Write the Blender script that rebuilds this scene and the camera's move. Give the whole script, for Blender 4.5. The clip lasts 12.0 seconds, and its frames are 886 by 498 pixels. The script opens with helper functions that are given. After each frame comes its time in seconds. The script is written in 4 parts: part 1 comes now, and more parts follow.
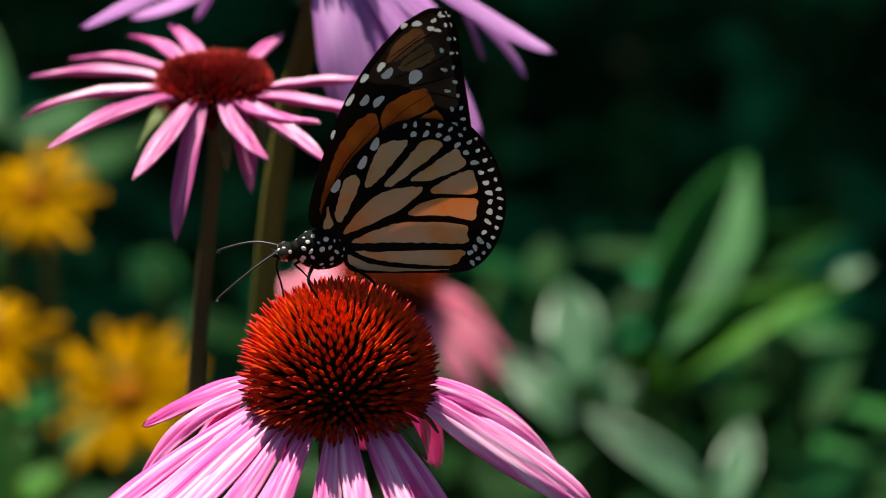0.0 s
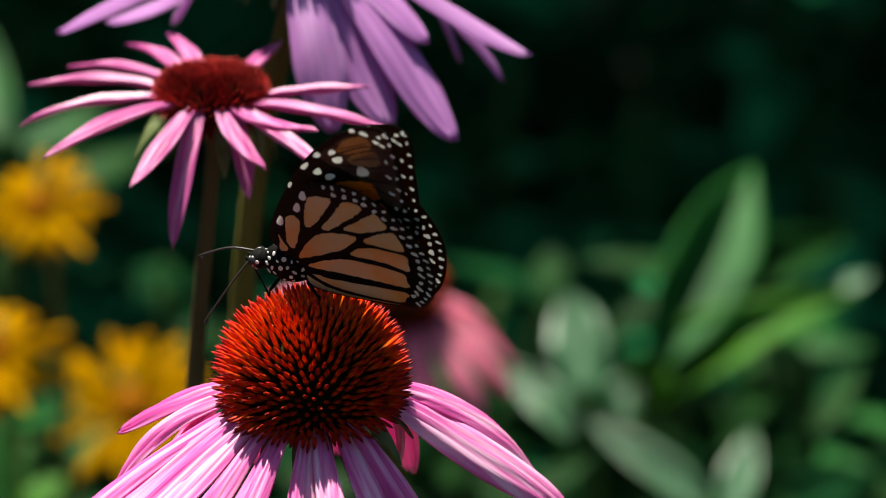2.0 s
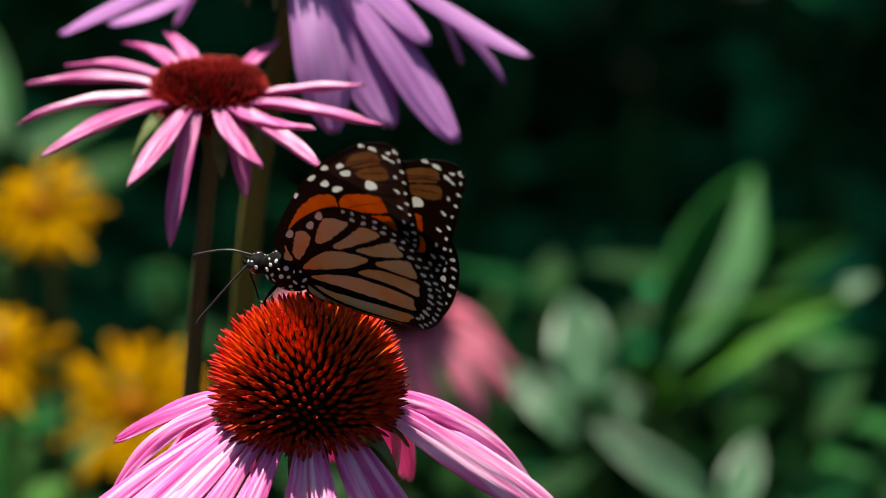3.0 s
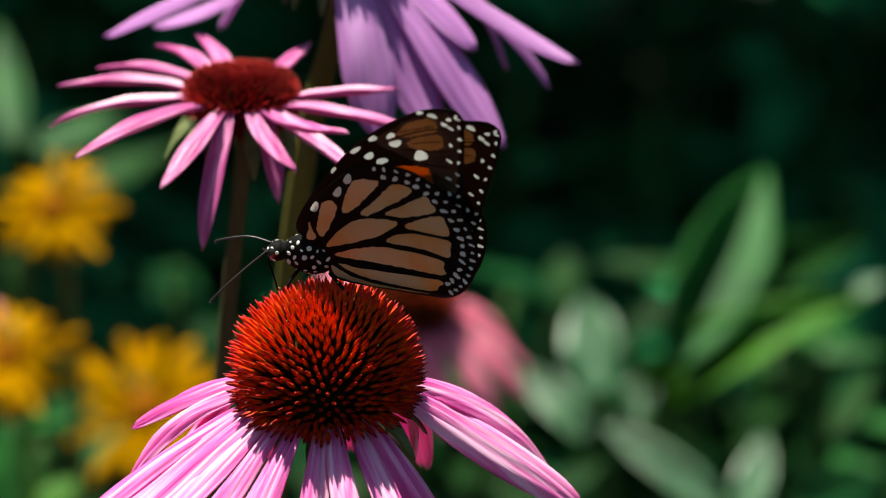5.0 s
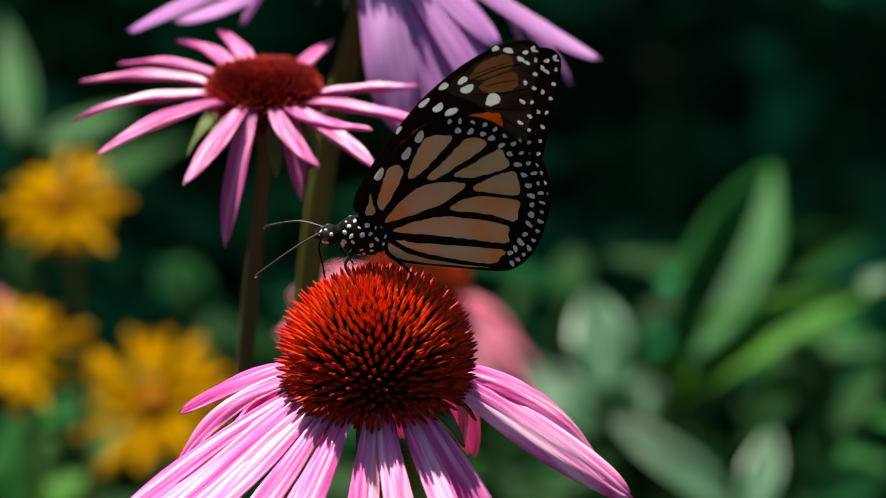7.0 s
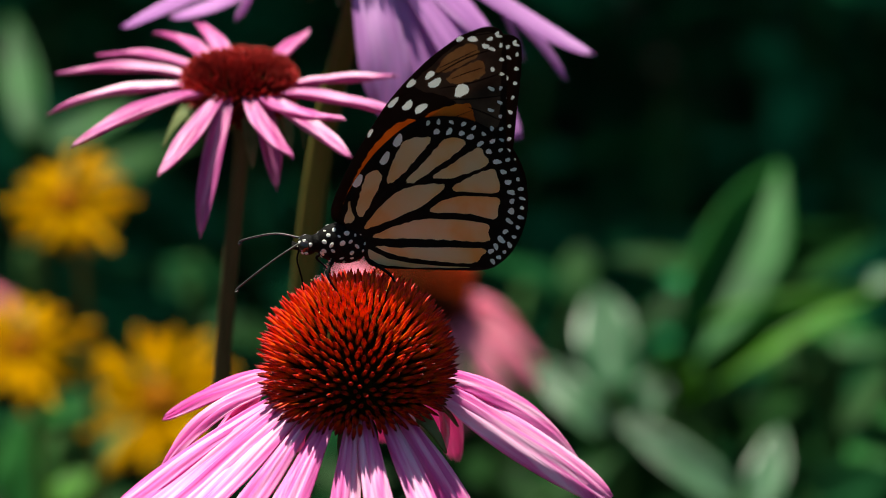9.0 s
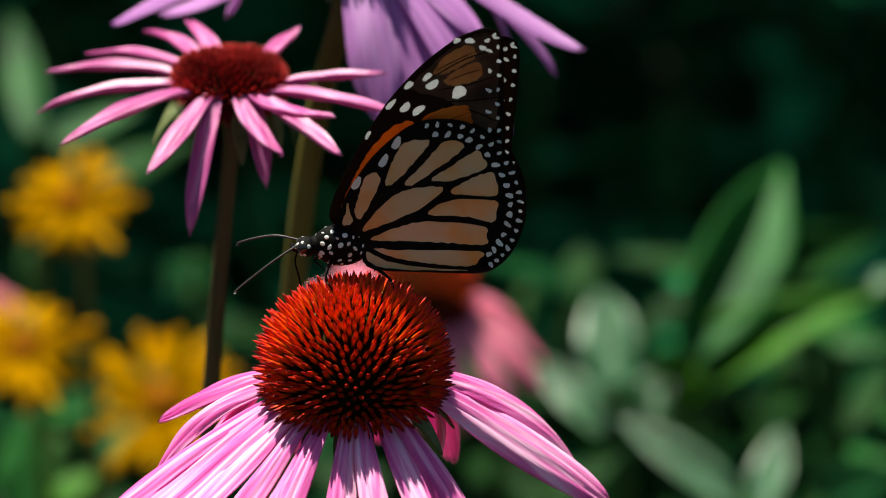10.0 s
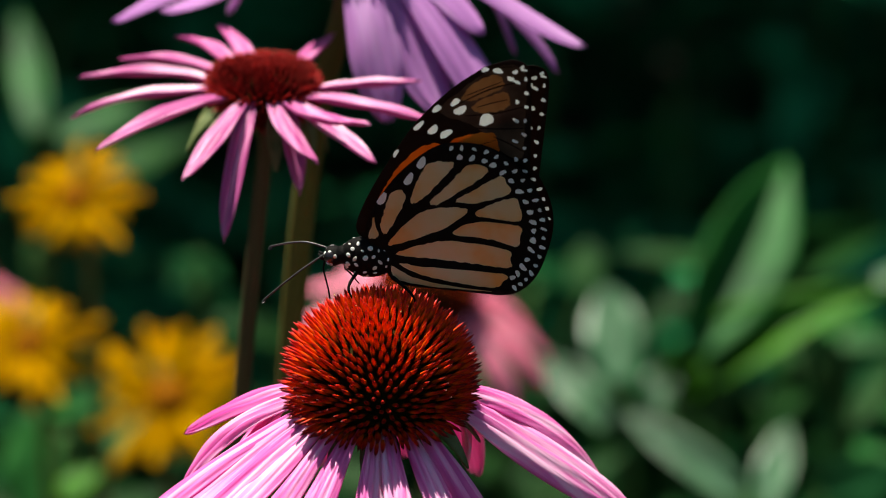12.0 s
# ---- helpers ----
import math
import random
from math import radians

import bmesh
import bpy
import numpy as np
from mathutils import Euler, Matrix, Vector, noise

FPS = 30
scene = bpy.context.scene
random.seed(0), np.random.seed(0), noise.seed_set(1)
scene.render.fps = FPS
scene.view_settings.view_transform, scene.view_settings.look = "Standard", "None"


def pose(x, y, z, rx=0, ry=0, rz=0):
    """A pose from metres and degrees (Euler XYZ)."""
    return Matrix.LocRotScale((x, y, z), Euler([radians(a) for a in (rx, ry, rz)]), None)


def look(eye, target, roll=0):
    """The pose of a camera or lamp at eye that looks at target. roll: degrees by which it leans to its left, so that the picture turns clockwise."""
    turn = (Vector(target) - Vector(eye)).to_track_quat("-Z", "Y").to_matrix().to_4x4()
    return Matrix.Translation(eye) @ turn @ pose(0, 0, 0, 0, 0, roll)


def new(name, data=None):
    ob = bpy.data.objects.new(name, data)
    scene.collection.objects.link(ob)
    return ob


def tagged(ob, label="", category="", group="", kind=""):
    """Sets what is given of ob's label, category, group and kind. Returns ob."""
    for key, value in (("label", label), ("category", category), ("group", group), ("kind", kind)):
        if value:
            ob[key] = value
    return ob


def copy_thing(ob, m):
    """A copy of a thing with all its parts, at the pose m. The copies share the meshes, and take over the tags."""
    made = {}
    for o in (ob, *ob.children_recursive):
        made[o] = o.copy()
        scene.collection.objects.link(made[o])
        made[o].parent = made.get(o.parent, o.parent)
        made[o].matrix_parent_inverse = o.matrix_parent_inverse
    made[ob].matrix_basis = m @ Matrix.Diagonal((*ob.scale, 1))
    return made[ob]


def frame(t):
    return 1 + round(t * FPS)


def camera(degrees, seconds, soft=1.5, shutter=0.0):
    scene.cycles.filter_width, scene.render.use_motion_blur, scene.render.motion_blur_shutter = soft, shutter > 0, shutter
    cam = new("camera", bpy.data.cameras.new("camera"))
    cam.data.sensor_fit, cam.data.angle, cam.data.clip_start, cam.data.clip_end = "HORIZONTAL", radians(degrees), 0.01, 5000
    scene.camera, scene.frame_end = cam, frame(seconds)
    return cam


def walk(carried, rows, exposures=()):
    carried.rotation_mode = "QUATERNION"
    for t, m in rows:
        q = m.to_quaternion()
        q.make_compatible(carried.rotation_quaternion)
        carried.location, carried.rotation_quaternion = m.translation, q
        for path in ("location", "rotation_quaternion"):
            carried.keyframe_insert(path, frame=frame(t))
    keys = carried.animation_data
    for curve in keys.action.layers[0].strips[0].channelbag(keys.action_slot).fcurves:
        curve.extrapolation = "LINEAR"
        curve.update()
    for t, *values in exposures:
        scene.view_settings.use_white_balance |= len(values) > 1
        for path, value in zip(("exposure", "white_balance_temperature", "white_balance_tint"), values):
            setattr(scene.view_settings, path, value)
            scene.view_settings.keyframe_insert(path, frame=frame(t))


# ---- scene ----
EYE = Vector((0.0, -0.7417, 1.1997))
cam = camera(11.85, 12.0, soft=1.0, shutter=0.5)
cam.data.dof.use_dof = True
cam.data.dof.focus_distance = 0.797
cam.data.dof.aperture_fstop = 15.0
# how far the aim drifts, in millimetres at the flower: seconds, sideways, upwards
AIM = [(0, 0.00, 0.00), (0.5, -0.21, 0.42), (1, -0.42, 0.95), (1.5, -0.64, 1.38), (2, -0.85, 1.80), (2.5, -1.06, 2.33),
       (3, -1.16, 2.49), (5, -3.49, 2.33), (5.5, -4.02, 2.33), (6, -4.34, 2.22), (6.5, -4.55, 2.12), (7, -4.87, 1.38),
       (9, -6.14, 1.06), (9.5, -6.35, 1.27), (10, -6.57, 1.06), (10.5, -6.83, 0.74), (11, -7.10, 0.53),
       (11.5, -7.31, 0.42), (12, -7.52, 0.32)]
walk(cam, [(t, look(EYE, (x * 0.001, z * 0.001 * 0.3746, 0.9 + z * 0.001 * 0.9272))) for t, x, z in AIM],
     exposures=[(0, 1.28, 6900, -1), (3, 1.28, 6900, -1), (5, 1.34, 6900, -1), (7, 1.34, 6900, -1), (9, 1.28, 6900, -1), (12, 1.26, 6900, -1)])

# ---- light ----
SUN_AT = Vector((-0.20, 0.35, 0.915)).normalized()
world = bpy.data.worlds.new("world")
scene.world = world
world.use_nodes = True
wn = world.node_tree
sky = wn.nodes.new("ShaderNodeTexSky")
sky.sky_type = "NISHITA"
sky.sun_disc = False
sky.sun_elevation = math.asin(SUN_AT.z)
sky.sun_rotation = math.atan2(SUN_AT.x, SUN_AT.y)
wn.links.new(sky.outputs[0], wn.nodes["Background"].inputs[0])
wn.nodes["Background"].inputs[1].default_value = 0.05
sun = new("sun", bpy.data.lights.new("sun", "SUN"))
sun.data.energy = 5.0
sun.data.angle = radians(0.5)
sun.data.color = (1.0, 0.95, 0.87)
sun.matrix_world = look(SUN_AT * 30, (0, 0, 0))

# ---- materials ----
MM = 0.001


def mat(name, stops, rough=0.6, scale=200.0, bump=0.0, through_light=0.0, glow=None, detail=4.0, along=None, stretch=None, spec=0.3, hue=0.0, bump_scale=None):
    """A surface whose colour runs through stops by noise of a real-world scale (per metre), or, with along, by that mesh attribute; through_light lets light shine through."""
    m = bpy.data.materials.new(name)
    m.use_nodes = True
    nt = m.node_tree
    nodes, link = nt.nodes, nt.links.new
    out, bsdf = nodes["Material Output"], nodes["Principled BSDF"]
    coord = nodes.new("ShaderNodeTexCoord")
    mapping = nodes.new("ShaderNodeMapping")
    link(coord.outputs["Object"], mapping.inputs[0])
    if stretch:
        mapping.inputs["Scale"].default_value = stretch
    info = nodes.new("ShaderNodeObjectInfo")
    tex = nodes.new("ShaderNodeTexNoise")
    tex.noise_dimensions = "4D"
    tex.inputs["Scale"].default_value = scale
    tex.inputs["Detail"].default_value = detail
    link(mapping.outputs[0], tex.inputs["Vector"])
    shift = nodes.new("ShaderNodeMath")
    shift.operation = "MULTIPLY"
    shift.inputs[1].default_value = 37.0
    link(info.outputs["Random"], shift.inputs[0])
    link(shift.outputs[0], tex.inputs["W"])
    ramp = nodes.new("ShaderNodeValToRGB")
    el = ramp.color_ramp.elements
    while len(el) < len(stops):
        el.new(0.5)
    for e, (pos, col) in zip(el, stops):
        e.position, e.color = pos, (*col, 1)
    if along:
        att = nodes.new("ShaderNodeAttribute")
        att.attribute_name = along
        wob = nodes.new("ShaderNodeMath")
        wob.operation = "MULTIPLY_ADD"
        wob.inputs[1].default_value, wob.inputs[2].default_value = 0.3, -0.15
        link(tex.outputs["Fac"], wob.inputs[0])
        add = nodes.new("ShaderNodeMath")
        link(att.outputs["Fac"], add.inputs[0])
        link(wob.outputs[0], add.inputs[1])
        link(add.outputs[0], ramp.inputs[0])
    else:
        link(tex.outputs["Fac"], ramp.inputs[0])
    colour = ramp.outputs[0]
    if hue:
        vary = nodes.new("ShaderNodeHueSaturation")
        amount = nodes.new("ShaderNodeMapRange")
        amount.inputs["To Min"].default_value, amount.inputs["To Max"].default_value = 1 - hue, 1 + hue
        link(info.outputs["Random"], amount.inputs["Value"])
        link(amount.outputs[0], vary.inputs["Value"])
        link(colour, vary.inputs["Color"])
        colour = vary.outputs[0]
    link(colour, bsdf.inputs["Base Color"])
    bsdf.inputs["Roughness"].default_value = rough
    bsdf.inputs["Specular IOR Level"].default_value = spec
    if bump:
        fine = nodes.new("ShaderNodeTexNoise")
        fine.inputs["Scale"].default_value = bump_scale or scale * 4
        link(mapping.outputs[0], fine.inputs["Vector"])
        b = nodes.new("ShaderNodeBump")
        b.inputs["Strength"].default_value = bump
        b.inputs["Distance"].default_value = 0.0004
        link(fine.outputs["Fac"], b.inputs["Height"])
        link(b.outputs[0], bsdf.inputs["Normal"])
    if through_light:
        tr = nodes.new("ShaderNodeBsdfTranslucent")
        if glow:
            tr.inputs[0].default_value = (*glow, 1)
        else:
            link(colour, tr.inputs[0])
        mix = nodes.new("ShaderNodeMixShader")
        mix.inputs[0].default_value = through_light
        link(bsdf.outputs[0], mix.inputs[1])
        link(tr.outputs[0], mix.inputs[2])
        link(mix.outputs[0], out.inputs[0])
    return m


M_SOIL = mat("soil", [(0.3, (0.012, 0.009, 0.006)), (0.7, (0.035, 0.026, 0.018))], 0.95, 30, 0.5)
# The palest stop paints sun highlights into the petal's streaks.
M_PETAL = mat("petal_pink", [(0.32, (0.60, 0.05, 0.34)), (0.47, (0.84, 0.20, 0.56)), (0.62, (0.97, 0.58, 0.85))], 0.34, 700, 0.3, 0.36, glow=(0.92, 0.16, 0.50), stretch=(0.05, 1, 0.05), hue=0.06, spec=0.4)
M_PETAL_YOUNG = mat("petal_rose", [(0.32, (0.36, 0.04, 0.20)), (0.5, (0.50, 0.10, 0.32)), (0.68, (0.78, 0.36, 0.58))], 0.4, 600, 0.1, 0.3, stretch=(0.05, 1, 0.05), hue=0.06)
M_PETAL_MAUVE = mat("petal_mauve", [(0.3, (0.42, 0.15, 0.47)), (0.5, (0.54, 0.23, 0.58)), (0.7, (0.70, 0.40, 0.73))], 0.55, 200, 0.1, 0.45, stretch=(0.1, 1, 0.1), hue=0.06)
M_PETAL_FADED = mat("petal_faded", [(0.3, (0.80, 0.17, 0.34)), (0.7, (0.90, 0.38, 0.50))], 0.6, 150, 0.1, 0.5, stretch=(0.1, 1, 0.1), hue=0.08)
M_YELLOW = mat("petal_yellow", [(0.3, (0.50, 0.22, 0.0)), (0.7, (0.66, 0.37, 0.0))], 0.7, 150, 0.1, 0.48, spec=0.03, stretch=(0.15, 1, 0.15), hue=0.08)
M_YELLOW_DISC = mat("yellow_disc", [(0.3, (0.14, 0.04, 0.002)), (0.7, (0.26, 0.09, 0.003))], 0.8, 900, 0.6, spec=0.02)
# Dark base is the spine's own, deepened to stand for shade between spines.
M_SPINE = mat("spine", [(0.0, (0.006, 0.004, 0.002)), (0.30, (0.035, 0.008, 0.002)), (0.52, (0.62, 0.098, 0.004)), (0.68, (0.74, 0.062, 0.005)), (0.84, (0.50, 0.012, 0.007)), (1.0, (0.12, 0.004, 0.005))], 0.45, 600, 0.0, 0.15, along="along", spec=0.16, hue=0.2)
M_SPINE_RED = mat("spine_red", [(0.0, (0.02, 0.008, 0.006)), (0.4, (0.08, 0.008, 0.005)), (0.72, (0.15, 0.008, 0.006)), (1.0, (0.30, 0.010, 0.009))], 0.45, 600, 0.0, along="along", spec=0.12)
M_POLLEN = mat("pollen", [(0.3, (0.55, 0.45, 0.10)), (0.7, (0.75, 0.65, 0.25))], 0.6, 900)
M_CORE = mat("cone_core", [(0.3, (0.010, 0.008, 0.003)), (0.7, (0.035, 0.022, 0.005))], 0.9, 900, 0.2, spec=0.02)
M_STEM = mat("stem", [(0.3, (0.085, 0.070, 0.008)), (0.7, (0.15, 0.122, 0.018))], 0.7, 120, 0.3, stretch=(1, 1, 0.1))
M_STEM_DARK = mat("stem_dark", [(0.3, (0.062, 0.046, 0.014)), (0.7, (0.115, 0.088, 0.028))], 0.7, 120, 0.3, stretch=(1, 1, 0.1))
M_BRACT = mat("bract", [(0.3, (0.07, 0.10, 0.03)), (0.7, (0.15, 0.17, 0.07))], 0.6, 300, 0.2, 0.2)
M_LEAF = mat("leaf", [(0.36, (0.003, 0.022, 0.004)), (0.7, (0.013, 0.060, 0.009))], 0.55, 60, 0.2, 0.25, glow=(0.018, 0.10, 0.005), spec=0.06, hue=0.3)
# Near-black green: the background's shade is put into this leaf colour.
M_LEAF_SHADED = mat("leaf_shaded", [(0.38, (0.001, 0.012, 0.004)), (0.65, (0.008, 0.062, 0.018))], 0.8, 40, 0.2, 0.18, glow=(0.008, 0.060, 0.012), spec=0.03, hue=0.3)
M_LEAF_BRIGHTENED = mat("leaf_brightened", [(0.38, (0.005, 0.074, 0.028)), (0.62, (0.040, 0.330, 0.120))], 0.75, 40, 0.2, 0.25, glow=(0.015, 0.12, 0.04), spec=0.04, hue=0.4)
# The next two leaf greens are lightened: sun sheen put into the colour.
M_LEAF_SHEEN = mat("leaf_sheen", [(0.34, (0.005, 0.040, 0.010)), (0.66, (0.075, 0.180, 0.090))], 0.42, 45, 0.3, 0.15, spec=0.5, hue=0.12)
M_LEAF_LIT = mat("leaf_lit", [(0.3, (0.005, 0.046, 0.008)), (0.7, (0.020, 0.115, 0.020))], 0.55, 45, 0.3, 0.15, spec=0.12, hue=0.15)
M_LEAF_LIME = mat("leaf_lime", [(0.3, (0.022, 0.11, 0.003)), (0.7, (0.050, 0.17, 0.006))], 0.5, 60, 0.2, 0.3, glow=(0.07, 0.22, 0.004), spec=0.16)
M_HEDGE = mat("hedge_leaf", [(0.3, (0.018, 0.075, 0.026)), (0.7, (0.05, 0.15, 0.055))], 0.6, 12, 0.2, 0.1, spec=0.15)
M_SHOOT = mat("shoot", [(0.3, (0.02, 0.06, 0.012)), (0.7, (0.045, 0.11, 0.025))], 0.6, 120, 0.2, spec=0.15)
M_TWIG = mat("twig", [(0.3, (0.025, 0.02, 0.013)), (0.7, (0.05, 0.037, 0.026))], 0.9, 50, 0.4)
M_WING_BLACK = mat("wing_black", [(0.3, (0.002, 0.002, 0.002)), (0.7, (0.007, 0.005, 0.004))], 0.6, 900, 0.3, 0.2, glow=(0.14, 0.06, 0.03), spec=0.06)
# Orange noise patches: part pigment, part sunlight through the cells put into colour.
M_WING_TAN = mat("wing_tan", [(0.34, (0.88, 0.75, 0.48)), (0.52, (0.92, 0.66, 0.34)), (0.66, (0.92, 0.44, 0.11))], 0.6, 130, 0.2, 0.54, glow=(0.97, 0.66, 0.20), bump_scale=2500)
M_WING_ORANGE = mat("wing_orange", [(0.32, (0.32, 0.055, 0.003)), (0.5, (0.54, 0.12, 0.005)), (0.7, (0.68, 0.20, 0.012))], 0.55, 260, 0.15, 0.36, glow=(0.74, 0.24, 0.02), bump_scale=2500)
M_WING_DUSK = mat("wing_dusk", [(0.3, (0.12, 0.07, 0.032)), (0.7, (0.30, 0.17, 0.068))], 0.6, 420, 0.3, 0.4, glow=(0.40, 0.21, 0.075))
M_WING_BROWN = mat("wing_brown", [(0.35, (0.010, 0.007, 0.006)), (0.65, (0.075, 0.045, 0.028))], 0.6, 260, 0.3, 0.3, glow=(0.20, 0.095, 0.045), spec=0.15)
M_WING_WHITE = mat("wing_white", [(0.3, (0.82, 0.82, 0.80)), (0.7, (0.92, 0.91, 0.88))], 0.6, 900, 0.2, 0.4)
M_BODY = mat("body_black", [(0.3, (0.002, 0.002, 0.002)), (0.7, (0.007, 0.006, 0.006))], 0.7, 1500, 0.3, bump_scale=3000, spec=0.05)
M_ANTENNA = mat("antenna_grey", [(0.3, (0.012, 0.011, 0.011)), (0.7, (0.035, 0.032, 0.032))], 0.4, 1500, 0.1, spec=0.35)
M_EYE = mat("eye_black", [(0.3, (0.01, 0.008, 0.008)), (0.7, (0.03, 0.02, 0.02))], 0.15, 500, 0.0, spec=0.6)


# ---- mesh helpers ----
def mesh_of(name, verts, faces, mats, slots=None, smooth=True, along=None):
    me = bpy.data.meshes.new(name)
    me.from_pydata([tuple(v) for v in verts], [], faces)
    for m in mats if isinstance(mats, (list, tuple)) else [mats]:
        me.materials.append(m)
    if slots is not None:
        me.polygons.foreach_set("material_index", slots)
    if smooth:
        me.polygons.foreach_set("use_smooth", [True] * len(me.polygons))
    if along is not None:
        me.attributes.new("along", "FLOAT", "POINT").data.foreach_set("value", along)
    me.update()
    return me


def part(name, me, parent, m=None, label=""):
    ob = new(name, me)
    ob.parent = parent
    if m is not None:
        ob.matrix_basis = m
    return tagged(ob, label) if label else ob


def thing(name, m, label, category, group="", kind=""):
    ob = new(name)
    ob.empty_display_size = 0.01
    ob.matrix_basis = m
    return tagged(ob, label, category, group, kind)


def grid_faces(nu, nv, start=0, flip=False):
    """Quads of a grid of nu x nv points."""
    fs = []
    for i in range(nu - 1):
        for j in range(nv - 1):
            a = start + i * nv + j
            f = (a, a + 1, a + nv + 1, a + nv)
            fs.append(f[::-1] if flip else f)
    return fs


def sheet(points, nu, nv, thick):
    """A closed thin sheet round a grid of points, with its normals by differences."""
    p = np.array(points).reshape(nu, nv, 3)
    n = np.cross(np.gradient(p, axis=0), np.gradient(p, axis=1))
    n /= np.linalg.norm(n, axis=2, keepdims=True) + 1e-12
    verts = np.concatenate([(p + n * thick / 2).reshape(-1, 3), (p - n * thick / 2).reshape(-1, 3)])
    k = nu * nv
    faces = grid_faces(nu, nv, 0, False) + grid_faces(nu, nv, k, True)
    ring = [j for j in range(nv)] + [i * nv + nv - 1 for i in range(1, nu)] + [(nu - 1) * nv + j for j in range(nv - 2, -1, -1)] + [i * nv for i in range(nu - 2, 0, -1)]
    for a, b in zip(ring, ring[1:] + ring[:1]):
        faces.append((b, a, a + k, b + k))
    return verts.tolist(), faces


def tube(path, radii, sides=10):
    """A tapered tube along a path, closed at both ends."""
    path = [Vector(p) for p in path]
    verts, faces = [], []
    ref = Vector((0, 1, 0.01)) if abs((path[-1] - path[0]).normalized().y) < 0.9 else Vector((1, 0, 0))
    for i, p in enumerate(path):
        d = (path[min(i + 1, len(path) - 1)] - path[max(i - 1, 0)]).normalized()
        a = d.cross(ref).normalized()
        b = d.cross(a)
        r = radii[i] if isinstance(radii, (list, tuple)) else radii
        for k in range(sides):
            w = 2 * math.pi * k / sides
            verts.append(p + a * (math.cos(w) * r) + b * (math.sin(w) * r))
    n = len(path)
    for i in range(n - 1):
        for k in range(sides):
            a, b = i * sides + k, i * sides + (k + 1) % sides
            faces.append((a, b, b + sides, a + sides))
    faces.append(tuple(range(sides))[::-1])
    faces.append(tuple((n - 1) * sides + k for k in range(sides)))
    return verts, faces


def curve_points(knots, n):
    """n points on a smooth line through the knots."""
    k = [Vector(p) for p in knots]
    k = [2 * k[0] - k[1], *k, 2 * k[-1] - k[-2]]
    out = []
    for i in range(n):
        s = i / (n - 1) * (len(k) - 3)
        j = min(int(s), len(k) - 4)
        f = s - j
        a, b, c, d = k[j:j + 4]
        out.append(0.5 * (2 * b + (c - a) * f + (2 * a - 5 * b + 4 * c - d) * f * f + (3 * b - 3 * c + d - a) * f ** 3))
    return out


def ball(rx, ry, rz, centre=(0, 0, 0), seg=20, rings=12):
    verts, faces = [], []
    for i in range(rings + 1):
        th = math.pi * i / rings
        for k in range(seg):
            w = 2 * math.pi * k / seg
            verts.append((centre[0] + rx * math.sin(th) * math.cos(w), centre[1] + ry * math.sin(th) * math.sin(w), centre[2] + rz * math.cos(th)))
    for i in range(rings):
        for k in range(seg):
            a, b = i * seg + k, i * seg + (k + 1) % seg
            faces.append((a, a + seg, b + seg, b))
    return verts, faces


def join_lists(pieces):
    """One vertex and face list out of several, with the number of the piece for each face."""
    verts, faces, which = [], [], []
    for n, (v, f) in enumerate(pieces):
        k = len(verts)
        verts += [tuple(p) for p in v]
        faces += [tuple(i + k for i in face) for face in f]
        which += [n] * len(f)
    return verts, faces, which


# ---- ground ----
g = 60
gv = []
for i in range(g + 1):
    for j in range(g + 1):
        x = math.copysign(abs(i / g * 2 - 1) ** 5, i - g / 2) * 1500
        y = math.copysign(abs(j / g * 2 - 1) ** 5, j - g / 2) * 1500
        gv.append((x, y, 0.015 * noise.noise((x * 4, y * 4, 0)) if abs(x) + abs(y) < 20 else 0.0))
ground = tagged(new("ground", mesh_of("ground", gv, grid_faces(g + 1, g + 1, 0, True), M_SOIL)), "dark brown garden soil under the plants", "ground", kind="structure")


